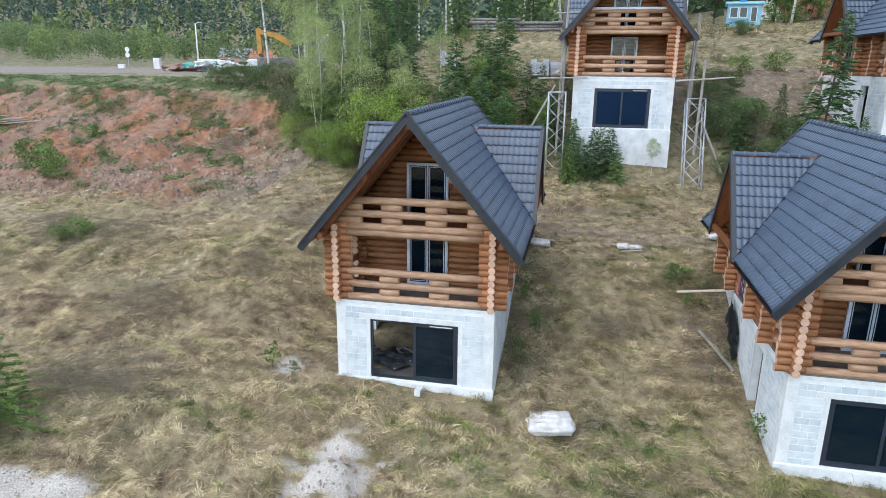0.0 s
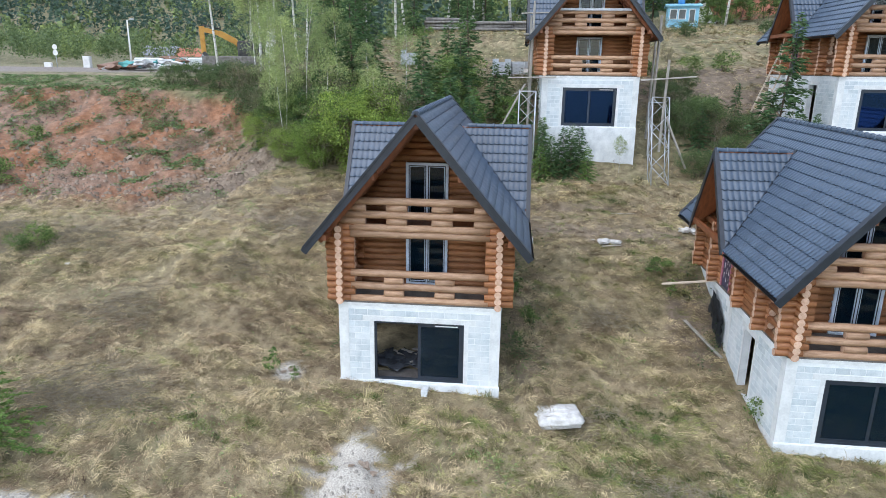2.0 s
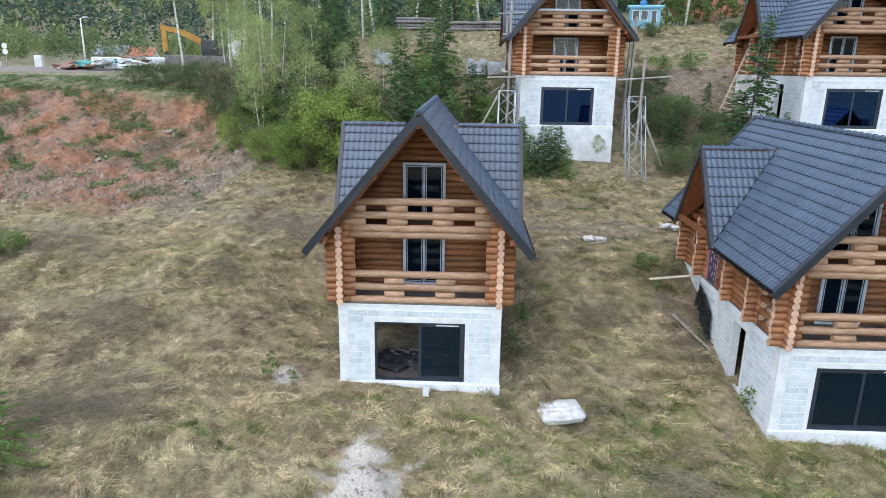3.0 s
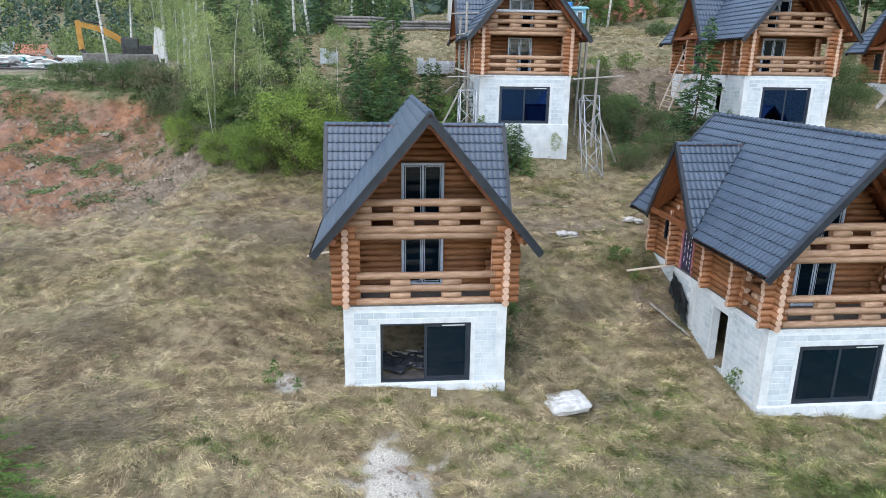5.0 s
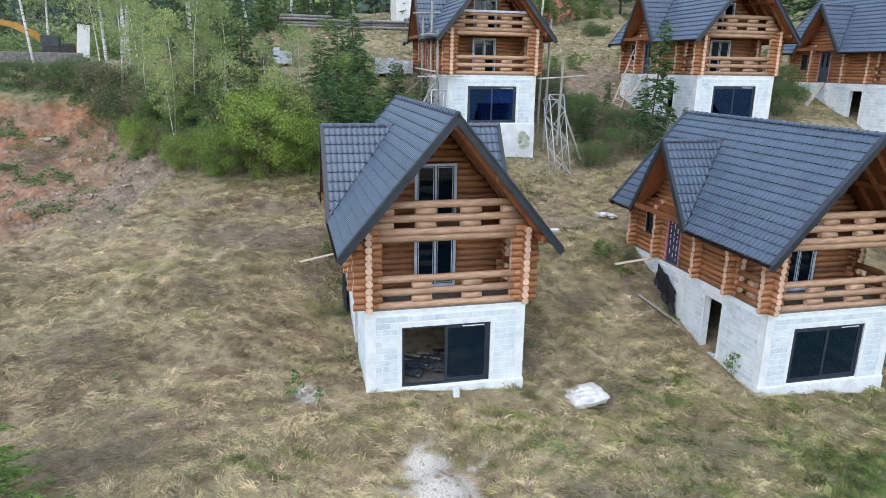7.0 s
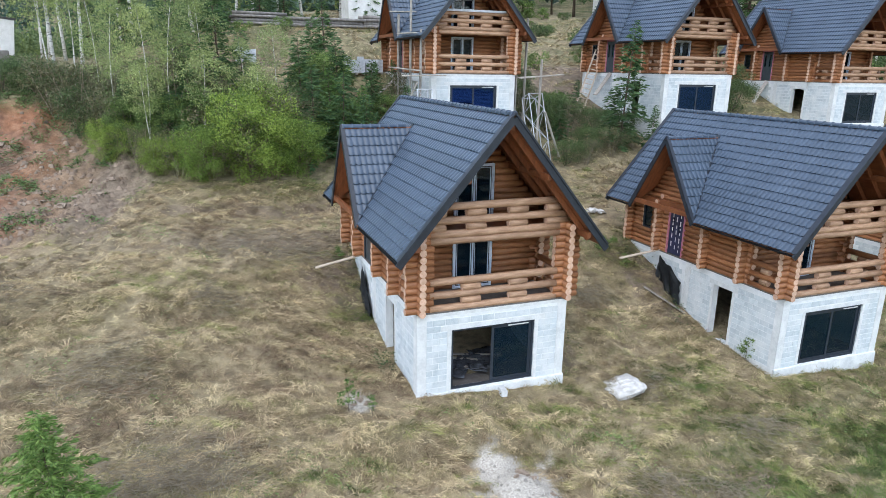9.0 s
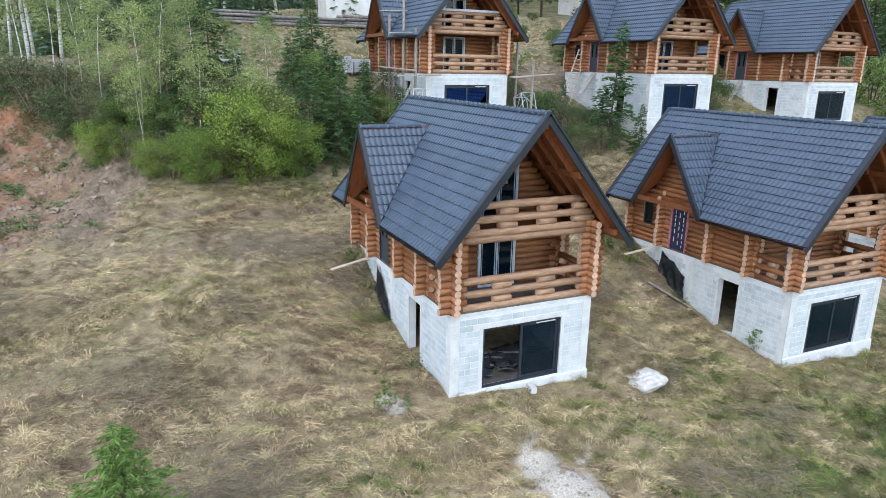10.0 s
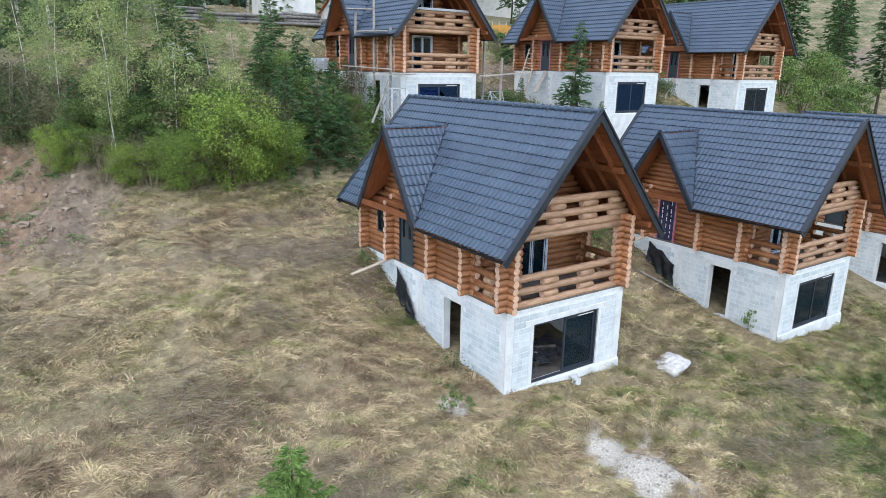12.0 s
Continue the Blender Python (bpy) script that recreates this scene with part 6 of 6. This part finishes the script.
thing("timber_stack", box(-3.0, 3.0, -0.6, 0.6, 0, 1.2, 0.05), M["grey_log"], on_ground(-28.6, 62.6, 0.02, 14), "low grey stack of building material by the yard", "building material")
SCRAP = [surface("scrap_" + n, tuple(v * 0.7 for v in c), c, 4.0, 0.6) for n, c in (("white", (0.7, 0.7, 0.68)), ("teal", (0.12, 0.42, 0.40)), ("blue", (0.25, 0.40, 0.52)), ("grey", (0.3, 0.3, 0.3)), ("brown", (0.25, 0.14, 0.09)))]
_q = random.Random(77)
for i in range(46):
    x, y = -37.5 + _q.uniform(-5.5, 7.0), 66.0 + _q.uniform(-1.5, 2.0)
    s = _q.uniform(0.35, 0.95)
    thing("rubbish_piece", lump(100 + i, s * 1.2, s * 0.7, s * 0.4, 1.0, 1.6, 2, 0.5, False), SCRAP[i % 5 if _q.random() < 0.6 else 0], on_ground(x, y, -0.05 + _q.uniform(0.2, 0.9) * max(0, 1 - abs(x + 37.5) / 6), _q.uniform(0, 360)), "crumpled piece in a heap of builders' rubbish", "rubbish", "rubbish heap by the yard")


def lamp_post(x, y, h):
    t = empty("street_lamp", on_ground(x, y), "tall pale grey street lamp post by the road", "street lamp")
    bm = bmesh.new()
    add_tube(bm, [(0, 0, -0.2), (0, 0, h * 0.5), (0, 0, h)], [0.14, 0.11, 0.08], 10)
    part("post", bm, M["plaster"], t)
    bm = bmesh.new()
    add_tube(bm, [(0, 0, h - 0.05), (0.5, 0, h + 0.1)], [0.05, 0.04], 8)
    part("arm", bm, M["plaster"], t)
    part("lamp_head", box(0.4, 1.0, -0.14, 0.14, h + 0.05, h + 0.2, 0.03), M["steel"], t)


lamp_post(-55.0, 89.5, 6.3)
sign = empty("road_sign", on_ground(-57.4, 77.3), "round road sign on a grey pole seen edge on", "road sign")
bm = bmesh.new()
add_tube(bm, [(0, 0, -0.1), (0, 0, 2.6)], [0.04, 0.04], 8)
part("pole", bm, M["steel"], sign)
for zz in (2.4, 1.75):
    bm = bmesh.new()
    add_tube(bm, [(0, -0.03, zz), (0, -0.06, zz)], [0.32, 0.32], 18)
    part("disc", bm, M["plaster"], sign)
cabinet = empty("utility_cabinet", on_ground(-57.4, 83.3, 0.0, 5), "white utility cabinet beside the road", "cabinet")
part("body", box(-0.45, 0.45, -0.3, 0.3, 0, 1.45, 0.02), M["plaster"], cabinet)
part("cabinet_door", box(-0.4, 0.4, -0.32, -0.302, 0.1, 1.38, 0.004), M["plaster"], cabinet)
for x, y in ((-60.5, 80.0), (-52.5, 82.0), (-47.5, 84.0)):
    thing("kerb_stone", box(-0.5, 0.5, -0.2, 0.2, 0, 0.6, 0.06), M["plaster"], on_ground(x, y), "pale concrete block at the road edge", "block", "kerb blocks")
board = empty("white_hoarding", pose(-26.2, 65.0, at_ground(-26.2, 65.0), 0, 7, 10) @ Matrix.Diagonal((0.8, 0.8, 0.85, 1)), "tilted white board with a dark top on two posts", "board")
part("panel", box(-0.6, 0.6, -0.05, 0.05, 0.6, 3.8, 0.02), M["plaster"], board)
part("top_cap", box(-0.75, 0.75, -0.12, 0.12, 3.8, 4.0, 0.02), M["dark_steel"], board)
for s in (-0.5, 0.5):
    part("post", box(s - 0.05, s + 0.05, 0.052, 0.15, -0.3, 3.4), M["dark_steel"], board)
for i, x in enumerate((25.4, 26.3, 27.2)):
    y = 60.6
    f = empty("formwork_panel", on_ground(x, y, 0.0, -20), "yellow formwork panel with pale props", "formwork", "formwork panels")
    part("panel", box(-0.42, 0.42, -0.03, 0.03, 0.5, 1.3, 0.01), M["yellow"], f)
    for s in (-0.38, 0.38):
        part("prop", box(s - 0.04, s + 0.04, 0.032, 0.1, -0.1, 1.6), M["board_pale"], f)

# small leafy plants
sap = tree("sapling", "small leafy green sapling against the cellar wall", "plant", rs(40), 1.1, 0.3, 14, 260, 0.09, M["leaf_green"], M["bark"], 0.012, 0.15, 1, 0.05, 0.5, "small plants")
plant_place(sap, [(5.5, 18.2, 0.95), (-9.35, 18.0, 0.9), (-8.6, 18.1, 0.5), (-1.7, 23.5, 0.8), (4.2, 24.0, 0.7), (-1.6, 21.0, 0.6), (-7.8, 26.2, 0.7)], 41)
low = tree("low_shrub", "low grey-green shrub in the dry grass", "bush", rs(42), 1.1, 0.75, 24, 1500, 0.09, M["leaf_green"], M["bark"], 0.02, 0.03, 5, 0.1, 0.42, "small plants")
plant_place(low, [(-21.9, 24.9, 0.9), (-22.6, 24.4, 0.6), (-31.2, 33.5, 1.5), (-30.2, 33.0, 1.0), (-33.0, 34.5, 1.3), (-31.0, 37.2, 0.8), (-19.0, 12.6, 0.8), (-1.2, 22.4, 0.5), (3.9, 25.2, 0.6), (7.2, 42.8, 1.0), (9.6, 46.5, 1.0), (12.0, 47.2, 1.1), (6.6, 45.8, 0.8), (-6.0, 52.0, 0.9), (-9.0, 51.5, 0.9), (17.6, 44.0, 1.0), (20.4, 42.6, 1.0)], 43)

# stored building material inside the first cellar
jr = random.Random(9)
for i in range(5):
    w, d = jr.uniform(0.7, 1.1), jr.uniform(0.5, 0.9)
    bm = bmesh.new()
    bmesh.ops.create_grid(bm, x_segments=14, y_segments=12, size=0.5)
    for v in bm.verts:
        v.co = Vector((v.co.x * w * 1.6, v.co.y * d * 1.6, 0.10 + 0.10 * noise.noise(Vector((v.co.x * 5, v.co.y * 5, i * 3.0))) + 0.05 * noise.noise(Vector((v.co.x * 14, v.co.y * 14, i)))))
    bmesh.ops.solidify(bm, geom=bm.faces[:], thickness=0.012)
    for f in bm.faces:
        f.smooth = True
    thing("plastic_film", bm, M["film_dark"], pose(-6.0 + 0.55 * i + jr.uniform(-0.2, 0.2), 19.2 + jr.uniform(0, 1.1), 0.9 + 0.03 * i, 0, 0, jr.uniform(0, 90)), "crumpled dark plastic film on the cellar floor", "plastic sheet", "film in the cellar")
for i in range(4):
    a = Vector((-6.4 + 0.4 * i, 20.6 + jr.uniform(-0.2, 0.4), 0.93 + 0.05 * i))
    plank(a, a + Vector((jr.uniform(0.9, 1.6), jr.uniform(-1.4, -0.6), 0.06)), 0.12, 0.04, "short board stored on the cellar floor")
